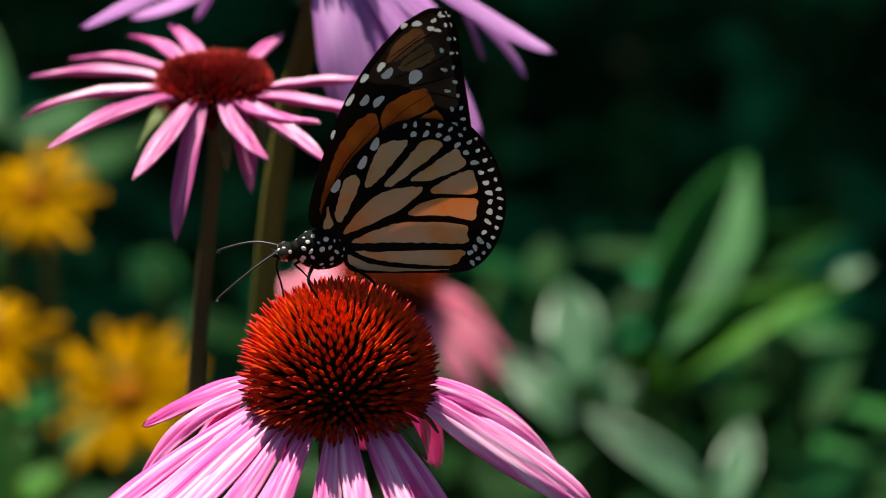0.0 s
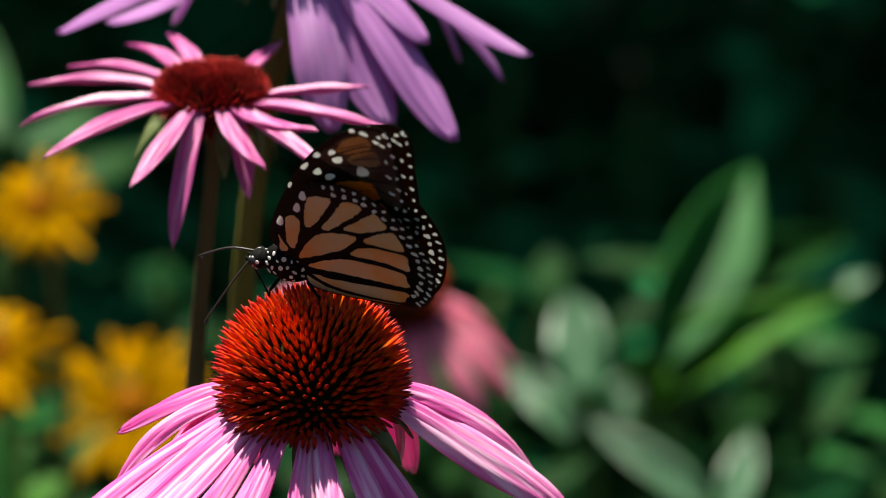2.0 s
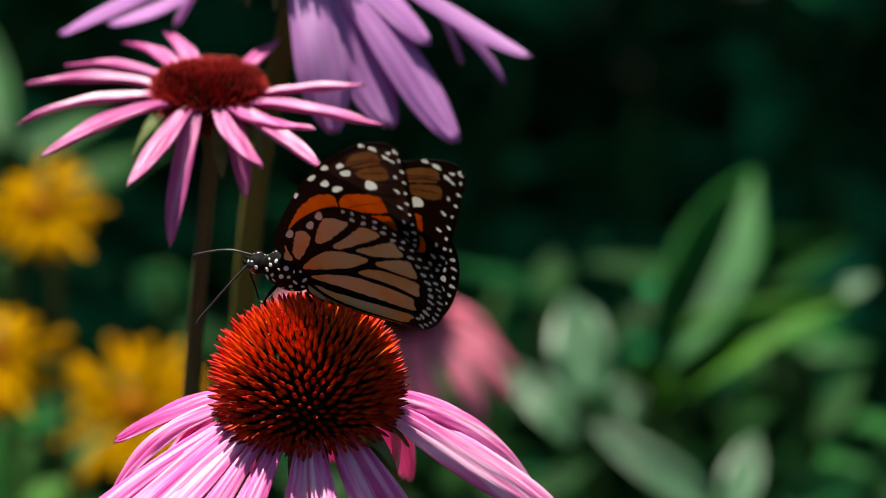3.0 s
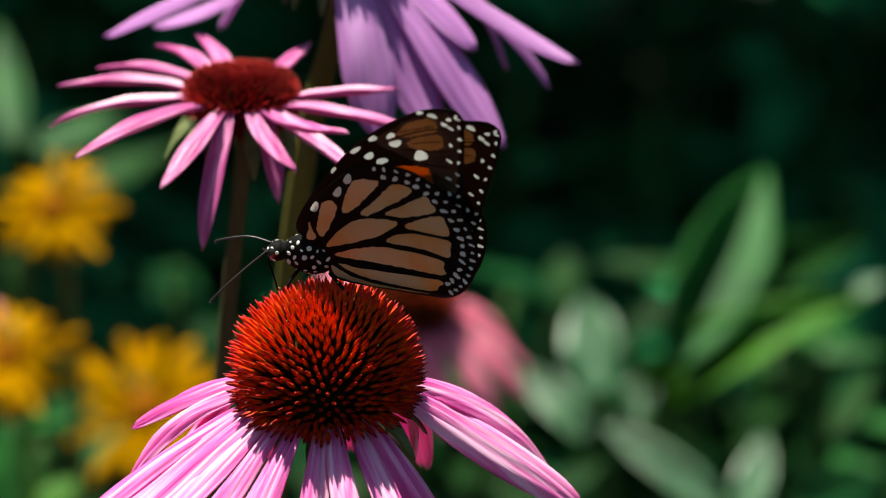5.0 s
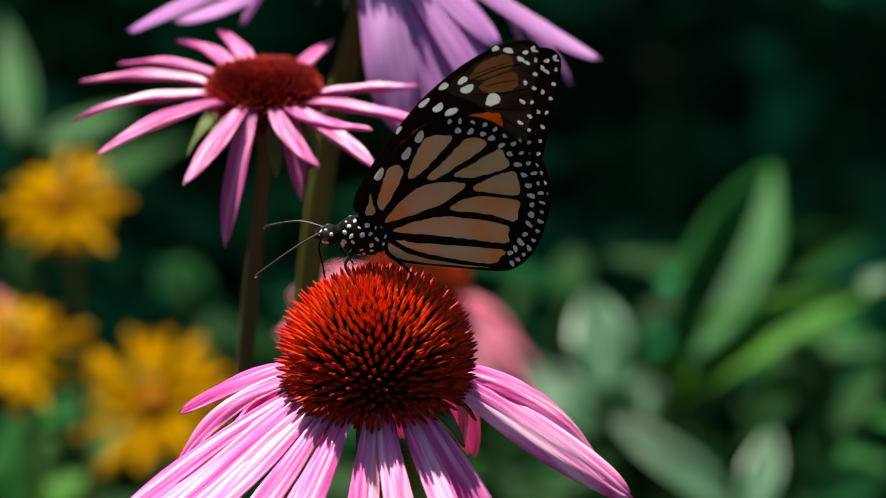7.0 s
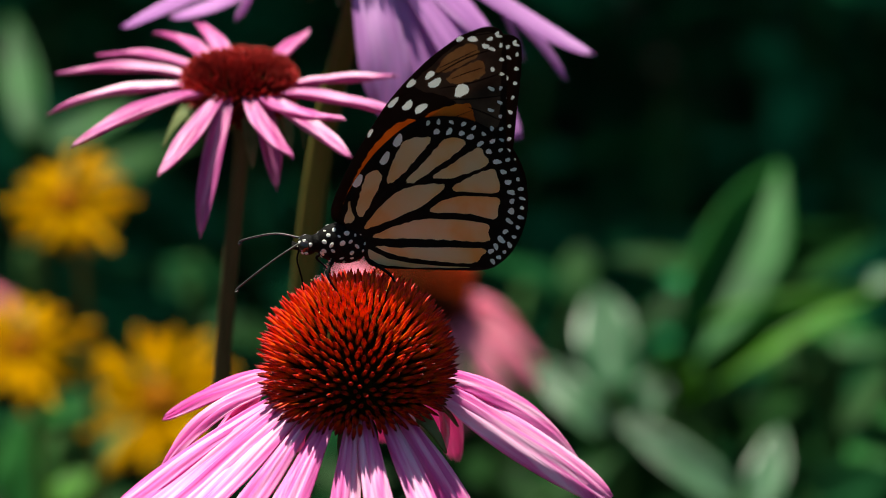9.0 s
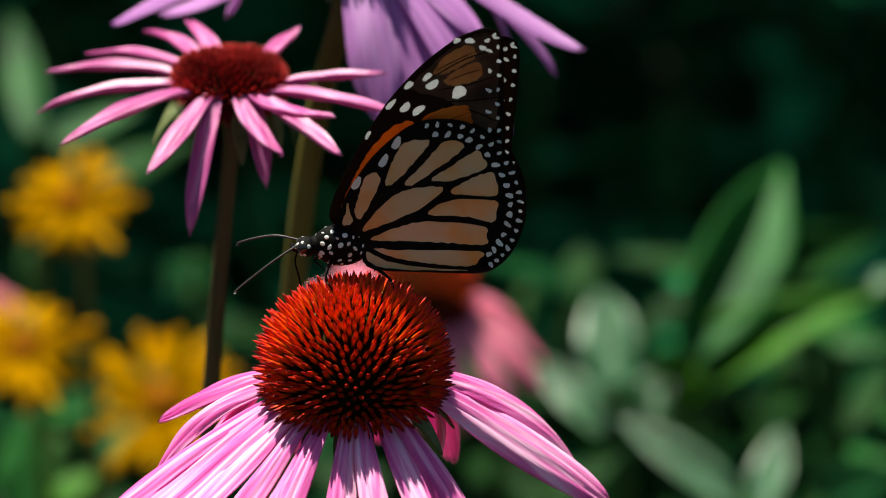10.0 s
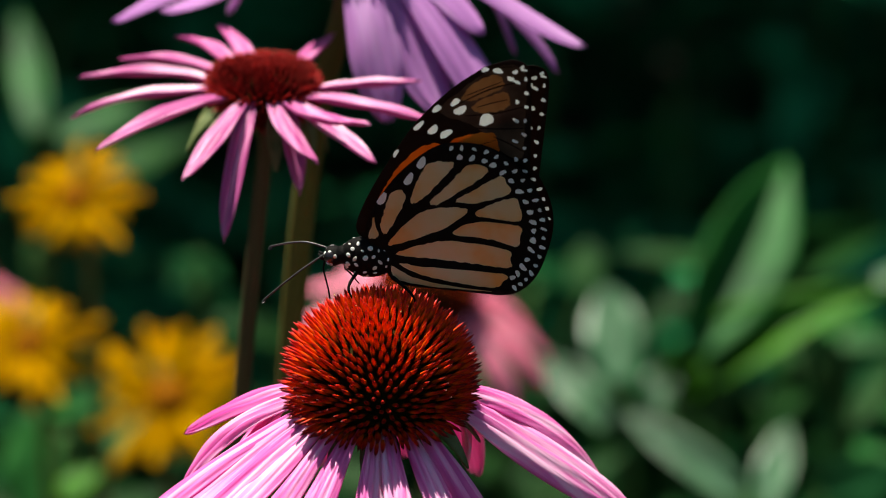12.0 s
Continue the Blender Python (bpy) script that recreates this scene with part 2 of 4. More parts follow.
# ---- coneflowers ----
def petal_mesh(length, width, rise, fall, bend=1.0, ridge=0.48, cup=0.25, twist=0.0, seed=0, mats=M_PETAL, side=0.0, tilt=0.0, point=False):
    """A ray petal in millimetres: it leaves the head along x at the angle rise and ends at the angle fall, with lengthwise ridges and a notched tip."""
    rnd = random.Random(seed)
    nu, nv = 30, 13
    pts, x, z, yaw_y = [], 0.0, 0.0, 0.0
    ph = rnd.uniform(0, 6)
    teeth = rnd.choice([2, 3])
    for i in range(nu):
        s = i / (nu - 1)
        a = radians(rise + (fall - rise) * s ** bend + 4 * math.sin(s * 5 + ph))
        if i:
            x += math.cos(a) * length / (nu - 1)
            z += math.sin(a) * length / (nu - 1)
            yaw_y += math.sin(radians(side) * s) * length / (nu - 1)
        half = width / 2 * (0.27 + 0.73 * math.sin(min(s / 0.6, 1) * math.pi / 2)) * (1 if s < 0.62 else math.sqrt(max(0.0, 1 - ((s - 0.62) / 0.392) ** 2.0)))
        if point:
            half = width / 2 * (0.45 + 0.55 * math.sin(min(s / 0.4, 1) * math.pi / 2)) * (1 if s < 0.4 else max(0.0, 1 - ((s - 0.4) / 0.6) ** 2.2) ** 0.8 + 0.04)
        half *= 1 + 0.05 * math.sin(s * 9 + ph)
        tw = radians(tilt + twist * s)
        for j in range(nv):
            v = j / (nv - 1) * 2 - 1
            lift = -cup * half * v * v + ridge * 0.8 * math.cos(v * math.pi * 3.6 + 0.5 * math.sin(s * 4 + ph)) * (1 - 0.3 * s) * min(1, half / (width * 0.2)) + 0.12 * math.sin(s * 14 + v * 3 + ph)
            notch = 0.9 * (s > 0.9) * (s - 0.9) * 10 * math.cos(v * math.pi * teeth) * (1 - v * v)
            yy, zz = v * half * math.cos(tw) - lift * math.sin(tw), v * half * math.sin(tw) + lift * math.cos(tw)
            pts.append(((x + notch * math.cos(a) - zz * math.sin(a)) * MM, (yy + yaw_y) * MM, (z + notch * math.sin(a) + zz * math.cos(a)) * MM))
    v, f = sheet(pts, nu, nv, 0.35 * MM)
    return mesh_of("petal", v, f, mats)


def spine_lists(length, radius, shift=0.0):
    """A slender chaff spine along z, with its place along the length."""
    verts, al = [], []
    prof = [(0, 0.55), (0.3, 0.8), (0.62, 1.0), (0.86, 0.72), (1.0, 0.1)]
    for s, r in prof:
        for k in range(6):
            w = math.pi * 2 * k / 6
            verts.append((radius * r * math.cos(w), radius * r * 0.8 * math.sin(w), length * s))
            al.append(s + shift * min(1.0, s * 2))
    faces = [(i * 6 + k, i * 6 + (k + 1) % 6, i * 6 + 6 + (k + 1) % 6, i * 6 + 6 + k) for i in range(len(prof) - 1) for k in range(6)]
    faces.append(tuple(24 + k for k in range(6)))
    return verts, faces, al


def dome_frame(k, n, a, up, down, zc, spread):
    """The k-th of n seats on the dome in a sunflower spiral: place and direction."""
    f = (k + 0.5) / n
    th = math.acos(1 - f * (1 + spread))
    w = k * 2.399963
    c = up if th < math.pi / 2 else down
    p = Vector((a * math.sin(th) * math.cos(w), a * math.sin(th) * math.sin(w), zc + c * math.cos(th)))
    d = Vector((math.sin(th) * math.cos(w) / a, math.sin(th) * math.sin(w) / a, math.cos(th) / c)).normalized()
    return p, d, th


def leaf_mesh(length, width, droop=0.25, fold=0.2, mats=M_LEAF, seed=0, nu=14, nv=7, power=0.8):
    """A lance-shaped leaf along x with a folded midrib and a wavy edge, in metres."""
    rnd = random.Random(seed)
    ph = rnd.uniform(0, 6)
    pts = []
    for i in range(nu):
        s = i / (nu - 1)
        half = width / 2 * (max(0.02, math.sin(math.pi * min(1, s * 0.97 + 0.03) ** power)) ** 0.85 + 0.02)
        for j in range(nv):
            v = j / (nv - 1) * 2 - 1
            z = -droop * length * s * s + fold * half * abs(v) + 0.03 * width * math.sin(s * 12 + ph + 2 * v) * abs(v)
            pts.append((length * s, half * v, z))
    v, f = sheet(pts, nu, nv, 0.0004)
    return mesh_of("leaf", v, f, mats)


def turn_to(d, roll=0.0):
    """The turn that lays x along d."""
    return d.to_track_quat("X", "Z").to_matrix().to_4x4() @ pose(0, 0, 0, roll)


def coneflower(m, head, lean, cone, petals, petal_mat, spine_mat, stem_knots, stem_mat, label, singles=0, seed=1, size=1.0, stem_r=2.0, seat=2.85, ring=None, lift=(0.34, 0.6), spread=0.68, shifts=(0.08, 0.0, -0.08, 0.45), pollen=0, cup=0.25):
    """A coneflower plant with its foot at the pose m. head: the place of the cone's base in the plant's space; lean:
    (x, y) tilt of the head in degrees;
    cone: radius, height above and below its middle, middle, number, length and thickness of spines, in millimetres;
    ring: radius at which the petals join; lift, spread: how the spines rise and fan out; shifts: colour shift by tier,
    darker low on orange cones in place of shade; pollen: number of grains on the spines; cup: hollow of the petals."""
    a, up, down, zc, count, reach, fat = (v if n == 4 else v * size for n, v in enumerate(cone))
    plant = thing("coneflower", m, label, "flower", "coneflowers in the border")
    rnd = random.Random(seed)
    hm = pose(*head, lean[0], lean[1])
    path = curve_points([(0, 0, -0.03), *stem_knots, Vector(head) - Vector((0, 0, 0.012)), Vector(head) + Vector((0, 0, 0.001))], 40)
    v, f = tube(path, [(stem_r + 0.6 * (1 - i / 39)) * MM * (1 if i < 37 else 1 + 0.25 * (i - 36)) for i in range(40)], 12)
    part("stem", mesh_of("stem", v, f, stem_mat), plant)
    v, f = [], []
    for i in range(17):
        th = math.pi * i / 16
        c = up if th < math.pi / 2 else down
        for k in range(28):
            w = 2 * math.pi * k / 28
            v.append((a * MM * math.sin(th) * math.cos(w), a * MM * math.sin(th) * math.sin(w), (zc + c * math.cos(th)) * MM))
    for i in range(16):
        for k in range(28):
            f.append((i * 28 + k, i * 28 + 28 + k, i * 28 + 28 + (k + 1) % 28, i * 28 + (k + 1) % 28))
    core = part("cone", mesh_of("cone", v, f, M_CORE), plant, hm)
    variants = []
    # The last shift darkens low spines on orange cones, standing in for self-shadow.
    for s, shift in zip((0.9, 1.0, 1.08, 1.0), shifts):
        variants.append(spine_lists(reach * MM * s, fat * MM, shift))
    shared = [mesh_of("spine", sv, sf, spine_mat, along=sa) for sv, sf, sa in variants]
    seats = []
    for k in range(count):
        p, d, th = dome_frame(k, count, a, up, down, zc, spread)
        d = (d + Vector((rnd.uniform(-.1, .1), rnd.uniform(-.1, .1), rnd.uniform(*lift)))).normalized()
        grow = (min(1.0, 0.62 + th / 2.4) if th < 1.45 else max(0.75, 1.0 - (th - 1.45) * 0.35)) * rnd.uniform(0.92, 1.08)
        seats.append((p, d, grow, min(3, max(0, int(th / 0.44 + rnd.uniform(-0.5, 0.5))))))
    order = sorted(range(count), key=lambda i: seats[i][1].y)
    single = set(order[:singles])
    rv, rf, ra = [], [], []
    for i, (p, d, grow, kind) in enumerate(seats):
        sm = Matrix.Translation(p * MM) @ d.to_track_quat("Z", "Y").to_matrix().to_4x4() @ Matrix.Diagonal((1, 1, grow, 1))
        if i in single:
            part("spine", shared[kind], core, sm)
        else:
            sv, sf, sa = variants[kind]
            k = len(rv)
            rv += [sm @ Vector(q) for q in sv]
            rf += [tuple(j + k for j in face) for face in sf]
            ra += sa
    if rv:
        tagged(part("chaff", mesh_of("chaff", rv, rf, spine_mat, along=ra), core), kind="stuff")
    if pollen:
        v, f, _ = join_lists([ball(g, g, g, p, 5, 4) for p, g in ((q * MM + d * reach * MM * rnd.uniform(0.6, 1.0), rnd.uniform(0.08, 0.15) * MM) for q, d, _, kind in rnd.sample(seats, pollen) if kind < 3)])
        tagged(part("pollen", mesh_of("pollen", v, f, M_POLLEN), core, None, "pale yellow pollen grains"), kind="stuff")
    rr = (ring or cone[0] * 0.86) * size
    for n, (az, length, width, rise, fall, bend, roll, side) in enumerate(petals):
        pm = hm @ pose(rr * MM * math.cos(radians(az)), rr * MM * math.sin(radians(az)), seat * size * MM, 0, 0, az)
        part("petal", petal_mesh(length * size, width * size, rise, fall, bend, seed=seed * 50 + n, mats=petal_mat, side=side, tilt=roll, cup=cup, point=cup < 0), plant, pm)
    bm_leaf = leaf_mesh(0.012 * size, 0.0036 * size, 0.4, 0.2, M_BRACT, seed)
    for n in range(14):
        az = n * 360 / 14 + rnd.uniform(-8, 8)
        pm = hm @ pose(rr * 0.86 * MM * math.cos(radians(az)), rr * 0.86 * MM * math.sin(radians(az)), (seat * size - 2.2) * MM, 0, 0, az) @ pose(0, 0, 0, 0, rnd.uniform(20, 60))
        part("bract", bm_leaf, plant, pm)
    return plant


# azimuth, length, width, starting slope, ending slope, bend, roll, sideways curve
MAIN_PETALS = [
    (25, 48.6, 8.4, -16, -68, 1.0, 14, -7), (5, 49.1, 10.5, -28, -50, 0.9, 20, 6), (-51, 45.5, 6.6, -29, -51, 0.8, 0, 2), (-66, 46.4, 5.8, -21, -39, 0.8, 0, 0),
    (-84, 46.2, 5.8, -16, -39, 0.8, 6, 13), (-93, 46.4, 5.8, -18, -40, 0.8, -6, -3), (-112, 48.1, 6.8, -18, -27, 0.8, 0, -6), (-127, 48.3, 5.6, -19, -37, 0.8, 0, -5),
    (-140, 49.2, 6.2, -20, -35, 0.8, 4, -5), (-151, 49.6, 7.4, -26, -29, 0.9, 2, -3), (-169, 51.1, 6.4, -32, -35, 0.9, -2, 1), (-162, 49.3, 6.4, -25, -39, 0.9, -2, 0),
    (178, 35.0, 5.6, -16, -60, 1.1, -16, 3), (161, 33.1, 5.4, -8, -48, 1.0, -14, 3), (173, 23.0, 5.0, -21, -60, 1.0, 0, 0), (17, 20.6, 5.2, -30, -96, 0.6, 0, 1),
    (142, 40, 8, -25, -75, 0.9, 0, 0), (112, 42, 8, -30, -80, 0.9, 0, 0), (84, 42, 8, -30, -80, 0.9, 0, 0), (56, 42, 8, -30, -80, 0.9, 0, 0)]
BACK_PETALS = [
    (139, 32.4, 3.6, 15, -15, 1.0, 0, 4), (158, 33.4, 4.4, 12, -16, 1.0, 0, 1), (-176, 30.7, 4.4, 4, -25, 1.0, 0, 1), (-136, 35.4, 4.8, 8, -20, 1.0, 0, -1),
    (-110, 29.0, 4.4, -18, -17, 1.0, 0, -8), (-101, 32.7, 4.4, -32, -56, 0.7, 0, -2), (-78, 26.5, 4.2, -12, -11, 1.0, 0, 22), (-67, 20.2, 4.4, -40, -66, 0.8, 0, -1),
    (-63, 32.5, 4.2, 0, 10, 1.0, 0, 16), (-54, 29.8, 4.8, -19, -8, 1.0, 0, 6), (-33, 33.8, 4.6, -2, 4, 1.0, 0, 1), (-6, 22.9, 4.2, 13, 5, 1.0, 0, 0),
    (64, 21.5, 3.8, 14, 13, 1.0, 0, 1), (104, 25.9, 3.8, 22, 0, 1.0, 0, 14), (118, 29.3, 3.8, 24, -13, 1.0, 0, 11)]
TOP_PETALS = [
    (-169, 48.2, 7.0, -29, -24, 1.0, 0, -2), (173, 43.2, 8.0, -60, -19, 1.0, 0, -5), (156, 35.7, 6.0, -47, -63, 1.0, 0, 1), (-80, 44.8, 11.5, -27, -59, 0.9, 0, 6),
    (-64, 45.4, 12.0, -40, -44, 0.9, 0, 9), (-50, 55.2, 11.0, -31, -43, 0.9, 0, 6), (-39, 33.5, 8.5, -15, -42, 0.9, 0, -1), (-23, 51.7, 7.0, -30, -19, 1.0, 0, 4),
    (-7, 51.7, 6.0, -22, -62, 1.0, 0, -4), (6, 45.6, 6.0, -27, -73, 1.0, 0, -4), (40, 44, 9, -25, -60, 1.0, 0, 0), (75, 44, 9, -25, -60, 1.0, 0, 0), (120, 44, 9, -25, -60, 1.0, 0, 0)]
PINK_PETALS = [(az, 36 if abs(az) < 120 else 32, 9, -18 if abs(az) < 120 else 8, -64 if abs(az) < 120 else -30, 0.9, 0, 0) for az in range(-170, 180, 25)]

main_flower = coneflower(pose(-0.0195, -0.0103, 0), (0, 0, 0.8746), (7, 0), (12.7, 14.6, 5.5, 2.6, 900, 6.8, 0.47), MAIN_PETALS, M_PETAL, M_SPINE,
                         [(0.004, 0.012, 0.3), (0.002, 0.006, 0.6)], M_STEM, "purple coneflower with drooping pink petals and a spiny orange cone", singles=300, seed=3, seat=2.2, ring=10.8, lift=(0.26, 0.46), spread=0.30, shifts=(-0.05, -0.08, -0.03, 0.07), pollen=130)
back_flower = coneflower(pose(-0.0951, 0.0862, 0), (0.048, 0, 0.8998), (-4, 0), (9.6, 5.0, 6.4, 0.5, 760, 4.2, 0.40), BACK_PETALS, M_PETAL_YOUNG, M_SPINE_RED,
                         [(0.012, 0.0, 0.3), (0.0345, 0.0, 0.73), (0.0430, 0.0, 0.838)], M_STEM_DARK, "young coneflower with spreading narrow rose petals and a flat red cone", seed=5, size=0.957, stem_r=1.55, seat=0.95, ring=10.87, lift=(0.3, 0.55), spread=0.8, cup=-0.55)
top_flower = coneflower(pose(-0.0660, 0.1269, 0), (0.0390, 0.0, 0.9203), (6, 0), (12.0, 12.0, 6.0, 6.0, 400, 5.0, 0.6), TOP_PETALS, M_PETAL_MAUVE, M_SPINE,
                        [(0.008, 0.0, 0.5), (0.025, 0.0, 0.82)], M_STEM, "tall coneflower with broad hanging mauve petals on a slanting stem", seed=7, size=0.938, stem_r=2.4)
pink_flower = coneflower(pose(-0.0162, 0.4572, 0), (0, 0, 0.6969), (8, 0), (13.0, 12.0, 6.0, 6.0, 380, 5.0, 0.6), PINK_PETALS, M_PETAL_FADED, M_SPINE,
                         [(0.01, 0.01, 0.3), (0.0, 0.0, 0.5)], M_STEM, "fading coneflower with limp salmon pink petals behind the others", seed=9)
side_flower = coneflower(pose(-0.2130, 0.8312, 0), (0, 0, 0.5440), (8, 0), (13.0, 12.0, 6.0, 6.0, 300, 5.0, 0.6), PINK_PETALS, M_PETAL_FADED, M_SPINE,
                         [(0.01, 0.01, 0.3), (0.0, 0.0, 0.45)], M_STEM, "distant salmon pink coneflower among the yellow flowers", seed=11)


# ---- yellow daisies ----
def daisy(m, head, lean, label, seed, size=1.0):
    plant = thing("yellow_daisy", m, label, "flower", "yellow daisies in the border")
    rnd = random.Random(seed)
    hm = pose(*head, *lean)
    path = curve_points([(0, 0, -0.03), (0.01, 0.01, head[2] * 0.5), Vector(head) - hm.to_3x3() @ Vector((0, 0, 0.02)), Vector(head)], 24)
    v, f = tube(path, 1.6 * MM, 8)
    part("stem", mesh_of("stem", v, f, M_STEM), plant)
    v, f = ball(5.5 * MM * size, 5.5 * MM * size, 3.5 * MM * size, (0, 0, 1.0 * MM))
    part("disc", mesh_of("disc", v, f, M_YELLOW_DISC), plant, hm)
    for row, n in ((0, 15), (1, 11)):
        for k in range(n):
            az = (k + 0.5 * row) * 360 / n + rnd.uniform(-7, 7)
            me = petal_mesh(rnd.uniform(12, 22) * size * (1 - 0.2 * row), 3.7 * size, 10 + 16 * row, rnd.uniform(-35, 5), 1.0, 0.25, 0.15, seed=seed * 40 + row * 20 + k, mats=M_YELLOW)
            part("petal", me, plant, hm @ pose(4 * MM * size * math.cos(radians(az)), 4 * MM * size * math.sin(radians(az)), row * 0.8 * MM, 0, 0, az))
    return plant


daisy(pose(-0.1376, 0.600, 0), (0, 0, 0.6754), (38, -8, 0), "golden yellow daisy facing up with a full ring of petals", 1)
daisy(pose(-0.1537, 0.590, 0), (0, 0, 0.6257), (32, -6, 0), "golden yellow daisy with rounded petals", 2, 1.1)
daisy(pose(-0.1107, 0.630, 0), (0, 0, 0.5885), (38, 10, 0), "yellow daisy turned sideways with ragged petals", 3, 1.35)


# ---- leafy plants ----
def leaf_pose(foot, d, face, roll=0.0):
    """A leaf's pose: its length along d, its upper side turned towards face."""
    x = Vector(d).normalized()
    z = (Vector(face) - x * x.dot(Vector(face))).normalized()
    y = z.cross(x)
    return Matrix.Translation(foot) @ Matrix((x, y, z)).transposed().to_4x4() @ pose(0, 0, 0, roll)


def leafy(m, label, leaves, height, group="", seed=0, fold=0.25):
    """A plant of lance-shaped leaves: rows of foot, tip, width, roll, material, droop, side it faces."""
    plant = thing("leafy_plant", m, label, "plant", group)
    v, f = tube(curve_points([(0, 0, -0.03), (0.01, 0.005, height * 0.5), (0, 0, height)], 16), 3 * MM, 8)
    part("stem", mesh_of("stem", v, f, M_SHOOT), plant)
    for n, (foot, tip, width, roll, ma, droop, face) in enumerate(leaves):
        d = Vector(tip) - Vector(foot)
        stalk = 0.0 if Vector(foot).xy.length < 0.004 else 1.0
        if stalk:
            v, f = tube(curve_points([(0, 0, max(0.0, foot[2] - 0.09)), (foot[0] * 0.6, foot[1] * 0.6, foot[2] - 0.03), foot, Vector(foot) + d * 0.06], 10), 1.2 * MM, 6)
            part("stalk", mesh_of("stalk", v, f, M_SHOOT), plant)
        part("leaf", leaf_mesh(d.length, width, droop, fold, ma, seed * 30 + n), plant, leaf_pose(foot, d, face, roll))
    return plant


# Leaf places, tilts and facings below are set to fit the camera's view.
TO_SUN_AND_EYE, UPWARD = (-0.2, -0.4, 0.85), (-0.2, -0.2, 0.95)
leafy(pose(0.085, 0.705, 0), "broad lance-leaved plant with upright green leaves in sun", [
    ((-0.0088, -0.0050, 0.5751), (0.0315, 0.0750, 0.6238), 0.032, 0, M_LEAF_LIT, 0.03, (0.36, -0.42, 0.77)),
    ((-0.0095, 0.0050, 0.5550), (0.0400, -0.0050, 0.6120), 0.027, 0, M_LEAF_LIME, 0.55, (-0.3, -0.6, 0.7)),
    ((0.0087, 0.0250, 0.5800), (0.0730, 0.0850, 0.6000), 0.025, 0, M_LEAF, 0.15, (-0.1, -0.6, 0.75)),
    ((-0.0212, -0.0050, 0.5500), (-0.0145, 0.0150, 0.5664), 0.013, 0, M_LEAF_SHEEN, 0.05, TO_SUN_AND_EYE),
    ((-0.0130, 0.0050, 0.5560), (-0.0030, 0.0100, 0.5780), 0.015, 20, M_LEAF_LIME, 0.05, TO_SUN_AND_EYE)], 0.576, seed=1, fold=0.95)
leafy(pose(0.054, 0.7, 0), "plant with rounded leaves tinted pale for sheen among darker foliage", [
    ((-0.0019, 0.0000, 0.5637), (-0.0083, 0.0350, 0.5898), 0.021, 0, M_LEAF_SHEEN, 0.03, TO_SUN_AND_EYE),
    ((-0.0058, 0.0000, 0.5442), (-0.0328, 0.0350, 0.5632), 0.014, 0, M_LEAF_SHEEN, 0.05, TO_SUN_AND_EYE),
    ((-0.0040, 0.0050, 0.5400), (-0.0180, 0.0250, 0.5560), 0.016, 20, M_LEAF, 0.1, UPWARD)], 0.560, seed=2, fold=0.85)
leafy(pose(0.098, 0.622, 0), "green leaf rosette tinted pale for sheen among darker foliage", [
    ((-0.0054, -0.0020, 0.5535), (-0.0476, 0.0280, 0.5758), 0.014, 0, M_LEAF_SHEEN, 0.03, TO_SUN_AND_EYE),
    ((0.0027, -0.0020, 0.5491), (0.0110, 0.0280, 0.5716), 0.014, 0, M_LEAF_SHEEN, 0.02, TO_SUN_AND_EYE),
    ((0.0222, 0.0180, 0.5440), (0.0540, 0.0380, 0.5527), 0.018, 20, M_LEAF_SHADED, 0.1, UPWARD)], 0.549, seed=3, fold=0.7)
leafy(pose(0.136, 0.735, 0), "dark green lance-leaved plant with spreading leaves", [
    ((-0.0088, 0.0150, 0.5700), (0.0267, 0.0350, 0.5851), 0.013, 0, M_LEAF_SHEEN, 0.08, TO_SUN_AND_EYE),
    ((-0.0066, -0.0350, 0.5800), (0.0205, -0.0350, 0.5842), 0.010, 0, M_LEAF_LIT, 0.12, TO_SUN_AND_EYE),
    ((0.0010, -0.0350, 0.5450), (0.0187, -0.0050, 0.5624), 0.011, 0, M_LEAF, 0.05, TO_SUN_AND_EYE),
    ((-0.0100, 0.0650, 0.5000), (0.0290, 0.0750, 0.5300), 0.022, 0, M_LEAF_SHADED, 0.05, UPWARD)], 0.576, seed=4, fold=0.3)
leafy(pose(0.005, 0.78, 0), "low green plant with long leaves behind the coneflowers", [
    ((0.0227, -0.1200, 0.5380), (0.0477, -0.1000, 0.5476), 0.012, 0, M_LEAF, 0.05, TO_SUN_AND_EYE),
    ((0.0356, 0.0200, 0.5600), (0.0359, 0.0400, 0.5739), 0.015, 0, M_LEAF, 0.05, TO_SUN_AND_EYE),
    ((-0.0050, 0.0000, 0.4670), (0.0350, 0.0600, 0.5100), 0.022, 0, M_LEAF, 0.05, TO_SUN_AND_EYE),
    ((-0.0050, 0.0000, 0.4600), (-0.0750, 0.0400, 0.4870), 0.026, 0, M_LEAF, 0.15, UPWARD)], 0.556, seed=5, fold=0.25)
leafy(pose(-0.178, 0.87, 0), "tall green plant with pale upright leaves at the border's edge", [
    ((-0.0001, -0.0100, 0.6010), (-0.0152, 0.0600, 0.6321), 0.015, 0, M_LEAF_LIT, 0.03, TO_SUN_AND_EYE),
    ((-0.0028, 0.0100, 0.5813), (-0.0037, 0.0300, 0.6107), 0.015, 0, M_LEAF_LIT, 0.05, TO_SUN_AND_EYE),
    ((0.0020, 0.0100, 0.5900), (0.0400, 0.0300, 0.6030), 0.014, 0, M_LEAF_LIT, 0.05, TO_SUN_AND_EYE),
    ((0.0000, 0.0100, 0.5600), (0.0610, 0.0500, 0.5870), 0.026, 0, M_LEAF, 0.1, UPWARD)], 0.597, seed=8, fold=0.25)
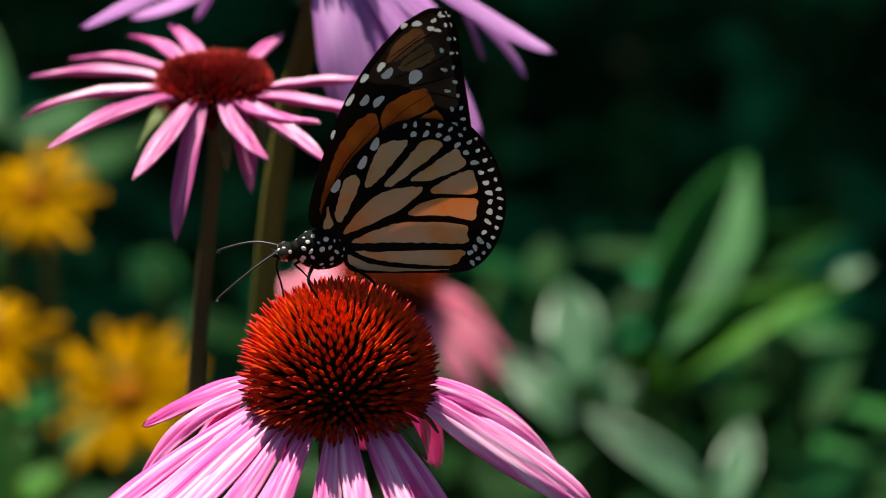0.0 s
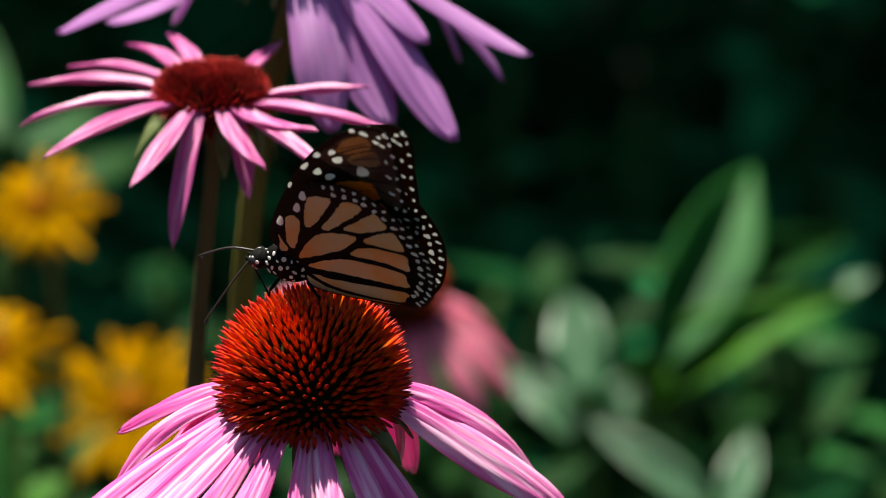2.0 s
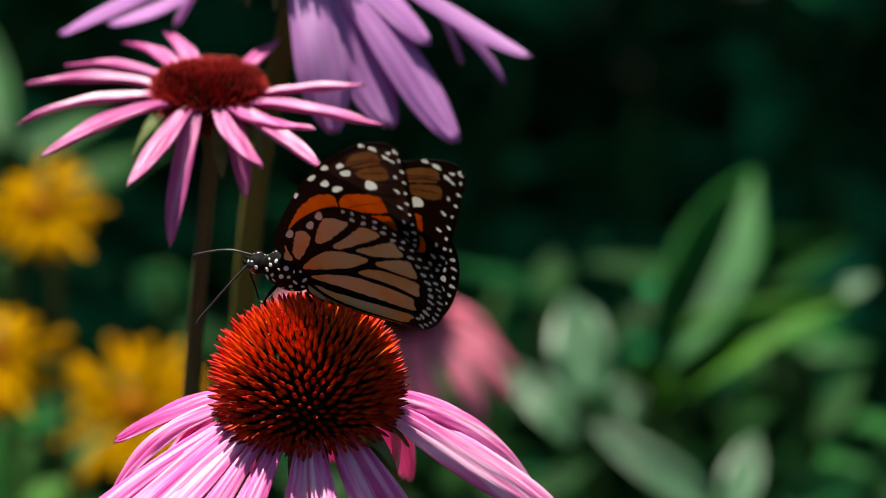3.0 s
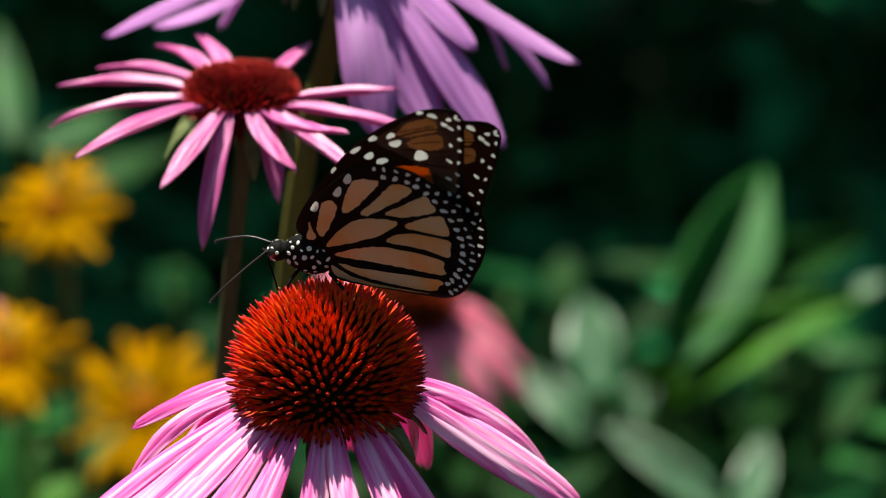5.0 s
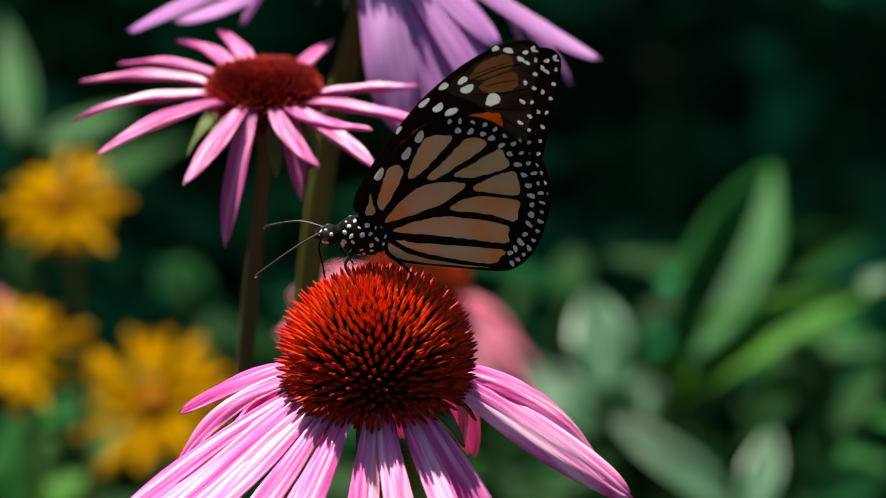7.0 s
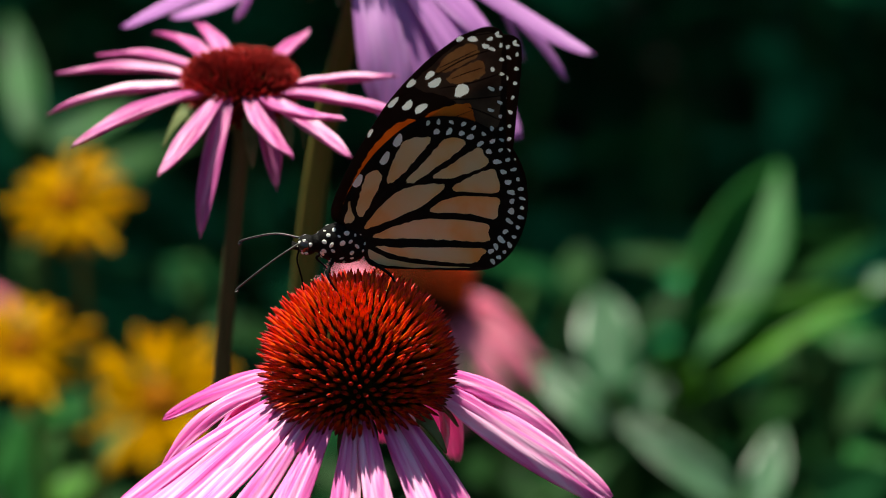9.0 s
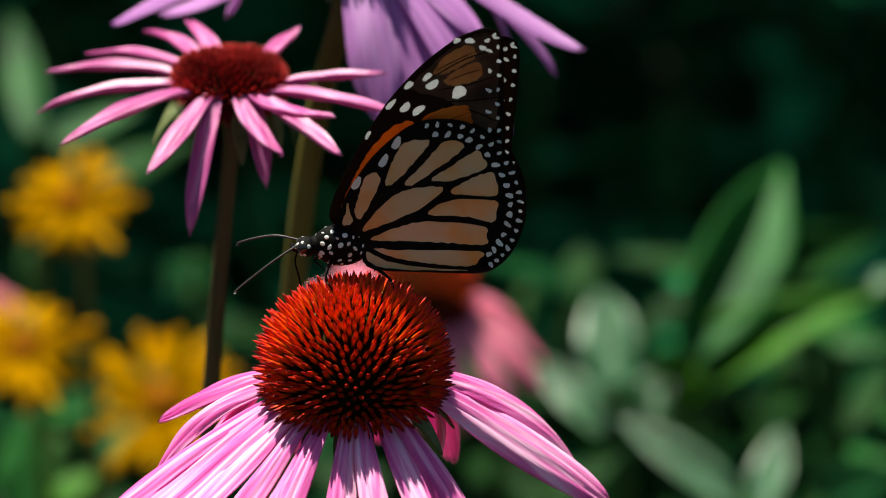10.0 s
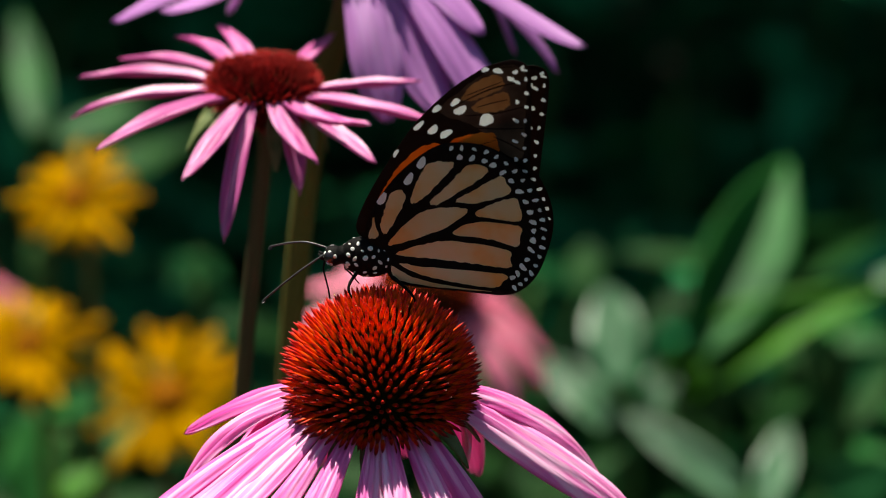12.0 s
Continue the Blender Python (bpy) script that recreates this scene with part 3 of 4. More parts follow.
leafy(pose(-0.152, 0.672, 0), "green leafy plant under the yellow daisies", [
    ((-0.0115, 0.0080, 0.5193), (-0.0174, 0.0280, 0.5537), 0.023, 0, M_LEAF_LIT, 0.1, TO_SUN_AND_EYE),
    ((0.0098, 0.0080, 0.5332), (0.0234, 0.0280, 0.5538), 0.018, 0, M_LEAF_LIT, 0.1, TO_SUN_AND_EYE),
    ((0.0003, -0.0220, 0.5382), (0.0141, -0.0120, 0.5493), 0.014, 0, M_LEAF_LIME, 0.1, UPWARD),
    ((0.0140, 0.0180, 0.5605), (-0.0122, 0.0280, 0.5525), 0.013, 0, M_LEAF_LIT, 0.1, TO_SUN_AND_EYE),
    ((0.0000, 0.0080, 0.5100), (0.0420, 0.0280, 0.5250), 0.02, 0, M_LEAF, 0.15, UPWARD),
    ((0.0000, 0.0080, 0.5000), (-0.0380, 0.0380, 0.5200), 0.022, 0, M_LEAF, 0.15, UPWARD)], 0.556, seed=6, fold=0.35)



def filler(x, y, top, label, seed, count, ma):
    """A bushy plant whose lance-shaped leaves spread on all sides below its top."""
    r = random.Random(seed)
    rows = []
    for k in range(count):
        w = k * 2.4 + r.uniform(-0.3, 0.3)
        h = top - 0.16 * (1 - (k + 1) / count) ** 0.8
        ln = r.uniform(0.045, 0.075)
        rows.append(((0.002 * math.cos(w), 0.002 * math.sin(w), h), (ln * math.cos(w), ln * math.sin(w) * 0.9, h + r.uniform(-0.005, 0.04)), r.uniform(0.014, 0.024), r.uniform(-30, 30), ma[k % len(ma)], r.uniform(0.1, 0.4),
                     (0.4 * math.cos(w) + r.uniform(-0.3, 0.3), 0.4 * math.sin(w) - 0.2, 1)))
    return leafy(pose(x, y, 0), label, rows, top, seed=seed, fold=0.3)


filler(0.128, 0.815, 0.548, "bushy green plant with spreading lance-shaped leaves", 21, 18, (M_LEAF, M_LEAF_LIT, M_LEAF))
filler(0.056, 0.835, 0.535, "bushy green plant behind the pale-leaved one", 22, 18, (M_LEAF, M_LEAF, M_LEAF_SHADED))
filler(-0.020, 0.830, 0.540, "green lance-leaved plant between the coneflower stems", 23, 16, (M_LEAF_SHADED, M_LEAF, M_LEAF_SHADED))
filler(-0.115, 0.860, 0.550, "green lance-leaved plant behind the yellow daisies", 24, 16, (M_LEAF_SHADED, M_LEAF, M_LEAF_SHADED))
filler(0.175, 0.720, 0.520, "green lance-leaved plant at the border's end", 25, 16, (M_LEAF, M_LEAF_SHADED, M_LEAF_LIT))

rnd = random.Random(12)
proto_leaves = []
for k in range(20):
    w = k * 2.4
    h = 0.06 + 0.023 * k
    r = rnd.uniform(0.08, 0.13)
    proto_leaves.append(((0, 0, h), (r * math.cos(w), r * math.sin(w), h + rnd.uniform(-0.01, 0.05)), rnd.uniform(0.026, 0.040), rnd.uniform(-25, 25), M_LEAF_SHADED, rnd.uniform(0.1, 0.35), (0.3 * math.cos(w), 0.3 * math.sin(w), 1)))
bush = leafy(pose(-0.20, 1.02, -0.05), "leafy border plant, its dark green standing in for shade", proto_leaves, 0.54, "leafy border plants", 5)
# Back-row copies get a raised leaf colour in place of light lost behind the hedge.
back_leaves = [(f, t, w * 1.15, roll, M_LEAF_BRIGHTENED, droop, face) for f, t, w, roll, _, droop, face in proto_leaves]
back_bush = leafy(pose(-0.12, 1.42, -0.16), "blue-green broad-leaved plant at the back, leaf colour brightened against the hedge's shade", back_leaves, 0.54, "back row plants", 7)
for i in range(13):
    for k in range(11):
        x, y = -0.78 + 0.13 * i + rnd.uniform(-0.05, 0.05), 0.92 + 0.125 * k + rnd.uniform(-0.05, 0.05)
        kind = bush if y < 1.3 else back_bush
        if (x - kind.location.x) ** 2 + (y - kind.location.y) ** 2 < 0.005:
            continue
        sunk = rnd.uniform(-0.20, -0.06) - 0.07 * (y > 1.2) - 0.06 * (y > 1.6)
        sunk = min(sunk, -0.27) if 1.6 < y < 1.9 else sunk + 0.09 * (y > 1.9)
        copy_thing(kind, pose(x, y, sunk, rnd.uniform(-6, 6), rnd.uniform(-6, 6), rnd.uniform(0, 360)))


# ---- hedges added to shade the border ----
def hedge(m, label, half, count, seed, over=0.0, tall=3.0):
    """A tall hedge along x, added to block sun and sky, which leans over towards -y by over above head height."""
    r = np.random.RandomState(seed)
    ob = thing("hedge", m, label, "hedge", "hedges round the border")
    verts, faces = [], []
    for _ in range(count):
        z = r.uniform(0.0, tall)
        lean = over * min(1.0, max(0.0, (z - 1.15) / 0.3))
        p = Vector((r.uniform(-half, half), r.uniform(0, 1) * (0.8 + lean) - lean, z))
        d = Vector((r.normal(), r.normal() - 0.6, r.normal() - 0.1)).normalized()
        s = d.cross(Vector((r.normal(), r.normal(), r.normal() + 0.5))).normalized()
        n = d.cross(s)
        ln, wd = r.uniform(0.08, 0.14), r.uniform(0.03, 0.05)
        k = len(verts)
        verts += [p, p + d * ln * .4 + s * wd + n * .006, p + d * ln * .4 - n * 0.004, p + d * ln * .4 - s * wd + n * .006, p + d * ln - n * 0.01]
        faces += [(k, k + 2, k + 1), (k, k + 3, k + 2), (k + 1, k + 2, k + 4), (k + 2, k + 3, k + 4)]
    tagged(part("foliage", mesh_of("foliage", verts, faces, M_HEDGE), ob), kind="stuff")
    for k in range(int(half * 2.4)):
        x = -half + 0.3 + k * 0.83
        v, f = tube(curve_points([(x, 0.5, -0.05), (x + 0.05, 0.55, 1.2), (x - 0.03, 0.5 - over * 0.4, tall - 0.3)], 12), [0.03 - 0.0018 * i for i in range(12)], 8)
        part("trunk", mesh_of("trunk", v, f, M_TWIG), ob)
    return ob


# The first one's overhang shades the background; the other three stand out of view.
hedge(pose(0, 2.2, 0), "dark green hedge behind the flower border, with an unseen overhang added for shade", 4.0, 28000, 4, 0.5, 2.0)
hedge(pose(0, -6.0, 0, 0, 0, 180), "unseen dark green hedge added behind the camera to block sky light", 6.0, 12000, 5, 0.0, 2.2)
hedge(pose(-3.2, 0, 0, 0, 0, 90), "unseen tall dark green hedge added on the left to block sky light", 2.4, 9000, 6, 0.0, 3.0)
hedge(pose(3.2, 0, 0, 0, 0, -90), "unseen tall dark green hedge added on the right to block sky light", 2.4, 9000, 7, 0.0, 3.0)


# ---- butterfly ----
def smooth_loop(points, n):
    """A closed smooth line through the points."""
    p = [Vector(q) for q in points]
    k, out = len(p), []
    for i in range(k):
        a, b, c, d = p[i - 1], p[i], p[(i + 1) % k], p[(i + 2) % k]
        for j in range(n):
            t = j / n
            out.append(0.5 * (2 * b + (c - a) * t + (2 * a - 5 * b + 4 * c - d) * t * t + (3 * b - 3 * c + d - a) * t ** 3))
    return out


def inside(p, poly):
    hit = False
    for a, b in zip(poly, poly[1:] + poly[:1]):
        if (a.y > p.y) != (b.y > p.y) and p.x < (b.x - a.x) * (p.y - a.y) / (b.y - a.y) + a.x:
            hit = not hit
    return hit


def disc_loop(x, y, rx, ry, turn, n=10):
    c, s = math.cos(radians(turn)), math.sin(radians(turn))
    out = []
    for k in range(n):
        w = 2 * math.pi * k / n
        r = 1 + 0.16 * math.sin(2 * w + x * 5) + 0.12 * math.sin(3 * w + y * 7) + 0.10 * abs(math.sin(2 * w))
        out.append(Vector((x + r * (rx * math.cos(w) * c - ry * math.sin(w) * s), y + r * (rx * math.cos(w) * s + ry * math.sin(w) * c))))
    return out


def wing_mesh(name, outline, cells, spots, side, camber):
    """A thin wing in millimetres, u backwards and v upwards from its hinge: black membrane, coloured cells and white spots, upper and under side.
    cells: (loop, slot of the upper side, slot of the under side)."""
    from mathutils.geometry import delaunay_2d_cdt
    loops = []
    for lp in [outline] + [c[0] for c in cells] + spots:
        area = sum(a.x * b.y - b.x * a.y for a, b in zip(lp, lp[1:] + lp[:1]))
        loops.append(lp if area > 0 else lp[::-1])
    verts, polys = [], []
    for lp in loops:
        polys.append(list(range(len(verts), len(verts) + len(lp))))
        verts += lp
    us, vs = [p.x for p in outline], [p.y for p in outline]
    step = 1.6
    for i in range(int((max(us) - min(us)) / step)):
        for j in range(int((max(vs) - min(vs)) / step)):
            q = Vector((min(us) + (i + 0.5) * step, min(vs) + (j + 0.5 + 0.5 * (i % 2)) * step))
            if inside(q, outline):
                verts.append(q)
    ov, oe, of, _, _, ids = delaunay_2d_cdt([Vector((p.x, p.y)) for p in verts], [], polys, 1, 1e-4, True)
    n = len(ov)
    slots = []
    for who in ids:
        s = (0, 0)
        w = [i for i in who if i > 0]
        if w:
            top = max(w)
            s = (cells[top - 1][1], cells[top - 1][2]) if top <= len(cells) else (4, 4)
        slots.append(s)
    def place(p, off):
        y = camber(p.x, p.y) + off
        return (-p.x * MM, side * y * MM, p.y * MM)
    allv = [place(p, 0.06) for p in ov] + [place(p, -0.06) for p in ov]
    faces, ms, count = [], [], {}
    for face, s in zip(of, slots):
        f = tuple(face)
        faces.append(f if side < 0 else f[::-1])
        ms.append(s[1])
        faces.append(tuple(i + n for i in (f[::-1] if side < 0 else f)))
        ms.append(s[0])
        for a, b in zip(f, f[1:] + f[:1]):
            count[(a, b)] = count.get((a, b), 0) + 1
    for a, b in list(count):
        if (b, a) not in count:
            faces.append((a, b, b + n, a + n))
            ms.append(0)
    return mesh_of(name, allv, faces, [M_WING_BLACK, M_WING_TAN, M_WING_ORANGE, M_WING_DUSK, M_WING_WHITE, M_WING_BROWN], ms)


def rim_spots(outline, i0, i1, depth, count, size):
    """White spots in a row along a stretch of the rim, at a depth inside it."""
    out = []
    k = len(outline)
    for j in range(count):
        s = i0 + (i1 - i0) * (j + 0.5) / count
        i = int(s)
        a, b = outline[i % k], outline[(i + 1) % k]
        p = a.lerp(b, s - i)
        t = (b - a).normalized()
        nrm = Vector((t.y, -t.x))
        q = p + nrm * depth
        out.append(disc_loop(q.x, q.y, size * (1.05 + 0.3 * math.sin(j * 2.3)), size * (0.78 + 0.12 * math.sin(j * 4.1)), math.degrees(math.atan2(t.y, t.x)) + 70))
    return out


# crossing from wing shapes traced in the camera's view to millimetres
def ragged(loop, amount):
    """The loop with a finely frayed edge."""
    return [p + Vector((math.sin(i * 2.9 + p.y * 9), math.sin(i * 4.3 + p.x * 7))) * amount for i, p in enumerate(loop)]


def hw(points, n=4):
    return smooth_loop([((x - 375) * 0.0645, (610 - y) * 0.0684) for x, y in points], n)


def fw(points, n=4):
    return smooth_loop([((x - 320) * 0.0637, (590 - y) * 0.0674) for x, y in points], n)


HIND = hw([(352, 625), (330, 590), (340, 530), (385, 450), (440, 382), (520, 315), (590, 291), (690, 297), (770, 345), (830, 420), (862, 500),
           (862, 580), (835, 660), (790, 715), (730, 740), (600, 735), (430, 728), (392, 690)], 8)
HIND_CELLS = [(ragged(hw(p, 7), 0.10), up, low) for p, up, low in [
    ([(398, 605), (470, 525), (540, 492), (625, 490), (590, 530), (520, 572), (412, 615)], 2, 1),
    ([(372, 560), (378, 530), (400, 465), (430, 447), (445, 465), (430, 510), (388, 582)], 2, 1),
    ([(460, 482), (478, 420), (512, 362), (560, 350), (586, 358), (530, 430), (490, 472)], 2, 1),
    ([(515, 475), (560, 430), (620, 362), (660, 350), (682, 375), (600, 440), (540, 482)], 2, 1),
    ([(592, 466), (650, 425), (720, 380), (740, 402), (746, 430), (650, 468)], 2, 1),
    ([(650, 505), (690, 470), (762, 442), (778, 470), (775, 510)], 2, 1),
    ([(582, 567), (650, 526), (775, 525), (780, 560), (770, 588), (700, 575)], 2, 1),
    ([(418, 642), (500, 606), (580, 590), (740, 600), (752, 630), (745, 655), (640, 650), (520, 645)], 2, 1),
    ([(428, 665), (500, 668), (730, 673), (730, 700), (700, 718), (600, 708), (480, 688)], 2, 1),
    ([(406, 676), (480, 704), (600, 721), (700, 730), (560, 729), (430, 716)], 0, 1),
    ([(338, 600), (346, 560), (352, 535), (358, 560), (366, 592)], 0, 1)]]
HIND_SPOTS = rim_spots(HIND, 45, 108, 1.1, 21, 0.47) + rim_spots(HIND, 47, 106, 3.0, 17, 0.62) + [disc_loop((x - 375) * 0.0645, (610 - y) * 0.0684, 1.3, 0.7, 55) for x, y in [(492, 360), (455, 412), (377, 478)]]
FORE = fw([(312, 605), (300, 560), (340, 460), (400, 350), (470, 240), (560, 140), (640, 75), (720, 32), (768, 27), (796, 55), (804, 150), (800, 250),
           (806, 340), (800, 410), (770, 440), (690, 450), (520, 520), (380, 610)], 8)
FORE_CELLS = [(ragged(fw(p, 7), 0.12), up, low) for p, up, low in [
    ([(540, 200), (620, 110), (700, 52), (760, 42), (785, 70), (790, 150), (787, 250), (780, 320), (720, 300), (640, 235)], 0, 5),
    ([(334, 566), (360, 488), (396, 419), (438, 358), (490, 312), (540, 298), (548, 330), (530, 385), (455, 462), (385, 548)], 2, 2),
    ([(556, 347), (562, 300), (600, 272), (655, 254), (700, 252), (712, 285), (708, 308), (640, 332), (568, 364)], 2, 2),
    ([(545, 385), (575, 372), (640, 343), (712, 320), (730, 338), (728, 372), (640, 391), (560, 411), (505, 432), (520, 405)], 2, 2),
    ([(440, 482), (490, 446), (560, 423), (650, 403), (722, 384), (730, 402), (700, 426), (600, 444), (500, 488), (420, 538)], 2, 2),
    ([(600, 155), (640, 102), (700, 74), (722, 92), (718, 112), (668, 142), (630, 160)], 3, 3),
    ([(632, 178), (660, 152), (722, 124), (742, 146), (735, 168), (700, 186), (650, 192)], 3, 3)]]


def vein(p, q, r, wide=5.0):
    """A thin dark vein as a narrow loop from p over q to r."""
    line = [Vector(a) for a in (p, q, r)]
    along = (line[2] - line[0]).normalized()
    off = Vector((-along.y, along.x)) * wide / 2
    return [tuple(a + off * k) for a, k in zip(line, (0.6, 1, 0.6))] + [tuple(a - off * k) for a, k in zip(line[::-1], (0.6, 1, 0.6))]


FORE_CELLS += [(fw(vein(*p)), 0, 0) for p in [
    ((345, 548), (425, 435), (535, 340), 2.5), ((565, 345), (625, 305), (700, 272), 2.0),
    ((615, 145), (660, 122), (712, 96), 3.0), ((650, 176), (690, 160), (732, 146), 3.0),
    ((590, 130), (680, 62), (755, 44), 4.0), ((600, 168), (690, 116), (786, 84), 4.5), ((620, 205), (700, 190), (788, 160), 4.5), ((640, 240), (710, 236), (788, 226), 4.5), ((700, 262), (740, 276), (784, 296), 4.5)]]
FORE_SPOTS = rim_spots(FORE, 66, 106, 0.9, 12, 0.42) + rim_spots(FORE, 68, 106, 2.6, 8, 0.5) + [
    disc_loop((x - 320) * 0.0637, (590 - y) * 0.0674, a * 1.12, b * 1.18, w) for x, y, a, b, w in [
        (675, 212, 1.2, 1.0, 10), (598, 191, 1.1, 0.65, 25), (583, 168, 0.85, 0.5, 50), (520, 258, 0.95, 0.62, 40), (558, 266, 1.15, 0.58, 30),
        (705, 62, 0.8, 0.45, 10), (742, 82, 0.55, 0.42, 0), (530, 193, 1.0, 0.42, 50), (478, 250, 0.42, 1.1, -35), (412, 340, 0.35, 0.7, -30), (668, 62, 0.7, 0.35, 40)]]


butterfly = thing("butterfly", pose(-0.0195, -0.0023, 0.8942, 0, 0, 172), "orange and black butterfly with white-spotted black body, feeding on the cone", "butterfly")


def body_part(name, v, f, ma=M_BODY, label=""):
    return part(name, mesh_of(name, [Vector(p) * MM for p in v], f, ma), butterfly, None, label)


thorax = body_part("thorax", *ball(5.4, 3.1, 4.0, (2.8, 0, 6.0), 28, 18))
head = body_part("head", *ball(2.0, 2.1, 1.9, (9.4, 0, 5.6)))
body_part("neck", *tube([(6.5, 0, 6.2), (8.4, 0, 5.8)], [2.0, 1.6], 14))
abd = curve_points([(-1.0, 0, 5.6), (-8, 0, 5.0), (-16, 0, 3.6), (-22, 0, 2.6)], 26)
body_part("abdomen", *tube(abd, [1.55 * math.sin(math.pi * (0.28 + 0.68 * i / 25)) ** 0.6 + 0.12 * math.sin(i * 2.0) for i in range(26)], 16))
for s in (-1, 1):
    body_part("eye", *ball(1.15, 0.9, 1.2, (9.9, s * 1.5, 5.9), 16, 10), M_EYE)
    body_part("palp", *tube([(10.6, s * 0.6, 5.0), (11.8, s * 0.6, 5.4), (12.3, s * 0.5, 6.0)], [0.5, 0.5, 0.2], 8))
antennae = {}
for s, tip, mid in ((1, (22.0, 4.8, -0.8), (15.8, 2.9, 3.6)), (-1, (21.6, -3.5, 5.2), (15.6, -2.4, 6.9))):
    root = Vector((10.4, s * 0.8, 6.6))
    line = [p - root for p in curve_points([root, mid, tip, (tip[0] + 0.6, tip[1] + 0.2 * s, tip[2] - 0.9)], 20)]
    antennae[s] = body_part("antenna", *tube(line, [0.2] * 15 + [0.22, 0.28, 0.42, 0.45, 0.28], 8), M_ANTENNA)
    antennae[s].matrix_basis = Matrix.Translation(root * MM)
body_part("proboscis", *tube(curve_points([(11.0, 0, 4.6), (11.4, 0, 2.5), (10.6, 0, -1.0), (10.2, 0, -3.5)], 12), 0.17, 6))
for s, foot, knee in ((1, (2.2, 7.6, -4.2), (5.6, 5.4, 1.8)), (1, (-8.0, 4.6, -2.8), (-6.0, 4.6, 1.4)), (-1, (5.2, -3.2, -1.5), (7.8, -3.0, 2.0)), (-1, (-3.4, -3.0, -0.6), (-3.4, -4.0, 1.8))):
    start = (4.5 if foot[0] > 0 else -1.5, s * 1.8, 3.6)
    body_part("leg", *tube(curve_points([start, knee, ((knee[0] + foot[0]) / 2, (knee[1] + foot[1]) / 2, (knee[2] + foot[2]) / 2), foot], 14), [0.36, 0.36, 0.34, 0.32, 0.28, 0.25, 0.22, 0.2, 0.18, 0.16, 0.15, 0.14, 0.13, 0.12], 7))

rnd = random.Random(8)
spot_me = mesh_of("spot", *ball(0.40 * MM, 0.40 * MM, 0.12 * MM, seg=10, rings=6), M_WING_WHITE)
seen_dirs = []
for k in range(400):
    d = Vector((rnd.uniform(-0.8, 1), rnd.choice((-1, 1)) * rnd.uniform(0.2, 1), rnd.uniform(-0.9, 0.9))).normalized()
    if any((d - e).length < rnd.uniform(0.22, 0.34) for e in seen_dirs):
        continue
    seen_dirs.append(d)
    p = Vector((2.8 + 5.4 * d.x, 3.1 * d.y, 6.0 + 4.0 * d.z)) * MM
    nrm = Vector((d.x / 5.4, d.y / 3.1, d.z / 4.0)).normalized()
    sz = rnd.uniform(0.8, 1.6)
    part("spot", spot_me, thorax, Matrix.Translation(p) @ nrm.to_track_quat("Z", "Y").to_matrix().to_4x4() @ pose(0, 0, 0, 0, 0, rnd.uniform(0, 180)) @ Matrix.Diagonal((sz, sz * rnd.uniform(0.5, 0.9), 1, 1)))
for d in ((0.3, 0.7, 0.7), (0.75, 0.5, 0.45), (-0.3, 0.9, 0.4), (0.5, 0.7, -0.6), (0.1, 0.8, -0.5), (0.95, 0.3, -0.1)):
    for s in (-1, 1):
        d2 = Vector((d[0], d[1] * s, d[2])).normalized()
        part("spot", spot_me, head, Matrix.Translation(Vector((9.4 + 2.0 * d2.x, 2.1 * d2.y, 5.6 + 1.9 * d2.z)) * MM) @ d2.to_track_quat("Z", "Y").to_matrix().to_4x4())


def hind_camber(u, v):
    return 0.5 + 0.0016 * (u - 10) ** 2 * (1 if u > 10 else 0.3) - 0.02 * v + 1.3 * math.exp(-((v + 6) / 3.5) ** 2) * math.exp(-((u - 10) / 13) ** 2)


def fore_camber(u, v):
    return -0.35 + 0.0006 * (u * u + v * v) ** 0.5 * u * 0.5


wings = {}
for s in (1, -1):
    wings["hind", s] = part("hindwing", wing_mesh("hindwing", HIND, HIND_CELLS, HIND_SPOTS, s, hind_camber), butterfly, None, "hindwing with tan cells, black veins and white-spotted border")
    wings["fore", s] = part("forewing", wing_mesh("forewing", FORE, FORE_CELLS, FORE_SPOTS, s, fore_camber), butterfly, None, "forewing with orange cells, black tip and white spots")

# ---- how things move ----
MAIN_SWAY = [
    (0, 0.0, 0.0), (0.5, -1.5, 0.5), (1, -2.6, 1.1), (1.5, -4.2, 1.4), (2, -5.7, 0.8), (2.5, -6.6, 0.3), (3, -6.8, -0.2), (5, -5.7, 2.3), (5.5, -3.9, 3.3), (6, -1.4, 4.0),
    (6.5, 1.1, 4.6), (7, 2.3, 4.1), (9, -2.4, 2.5), (9.5, -3.2, 2.5), (10, -3.6, 2.1), (10.5, -3.3, 1.5), (11, -2.2, 0.7), (11.5, -1.1, -0.5), (12, 0.4, -1.4)]
BACK_SWAY = [
    (0, 0.00, 0.00), (0.5, -0.19, -0.10), (1, -0.38, -0.10), (1.5, -0.57, 0.00), (2, -1.43, 0.29), (2.5, -1.82, 0.86), (3, -2.30, 1.34), (5, 1.72, 0.67), (5.5, 2.87, 0.48), (6, 4.11, 0.48),
    (6.5, 4.69, 0.48), (7, 4.78, 0.48), (9, -1.53, 1.72), (9.5, -3.25, 1.91), (10, -4.11, 2.10), (10.5, -3.35, 1.82), (11, -1.53, 1.53), (11.5, 0.48, 0.77), (12, 1.72, 0.10)]
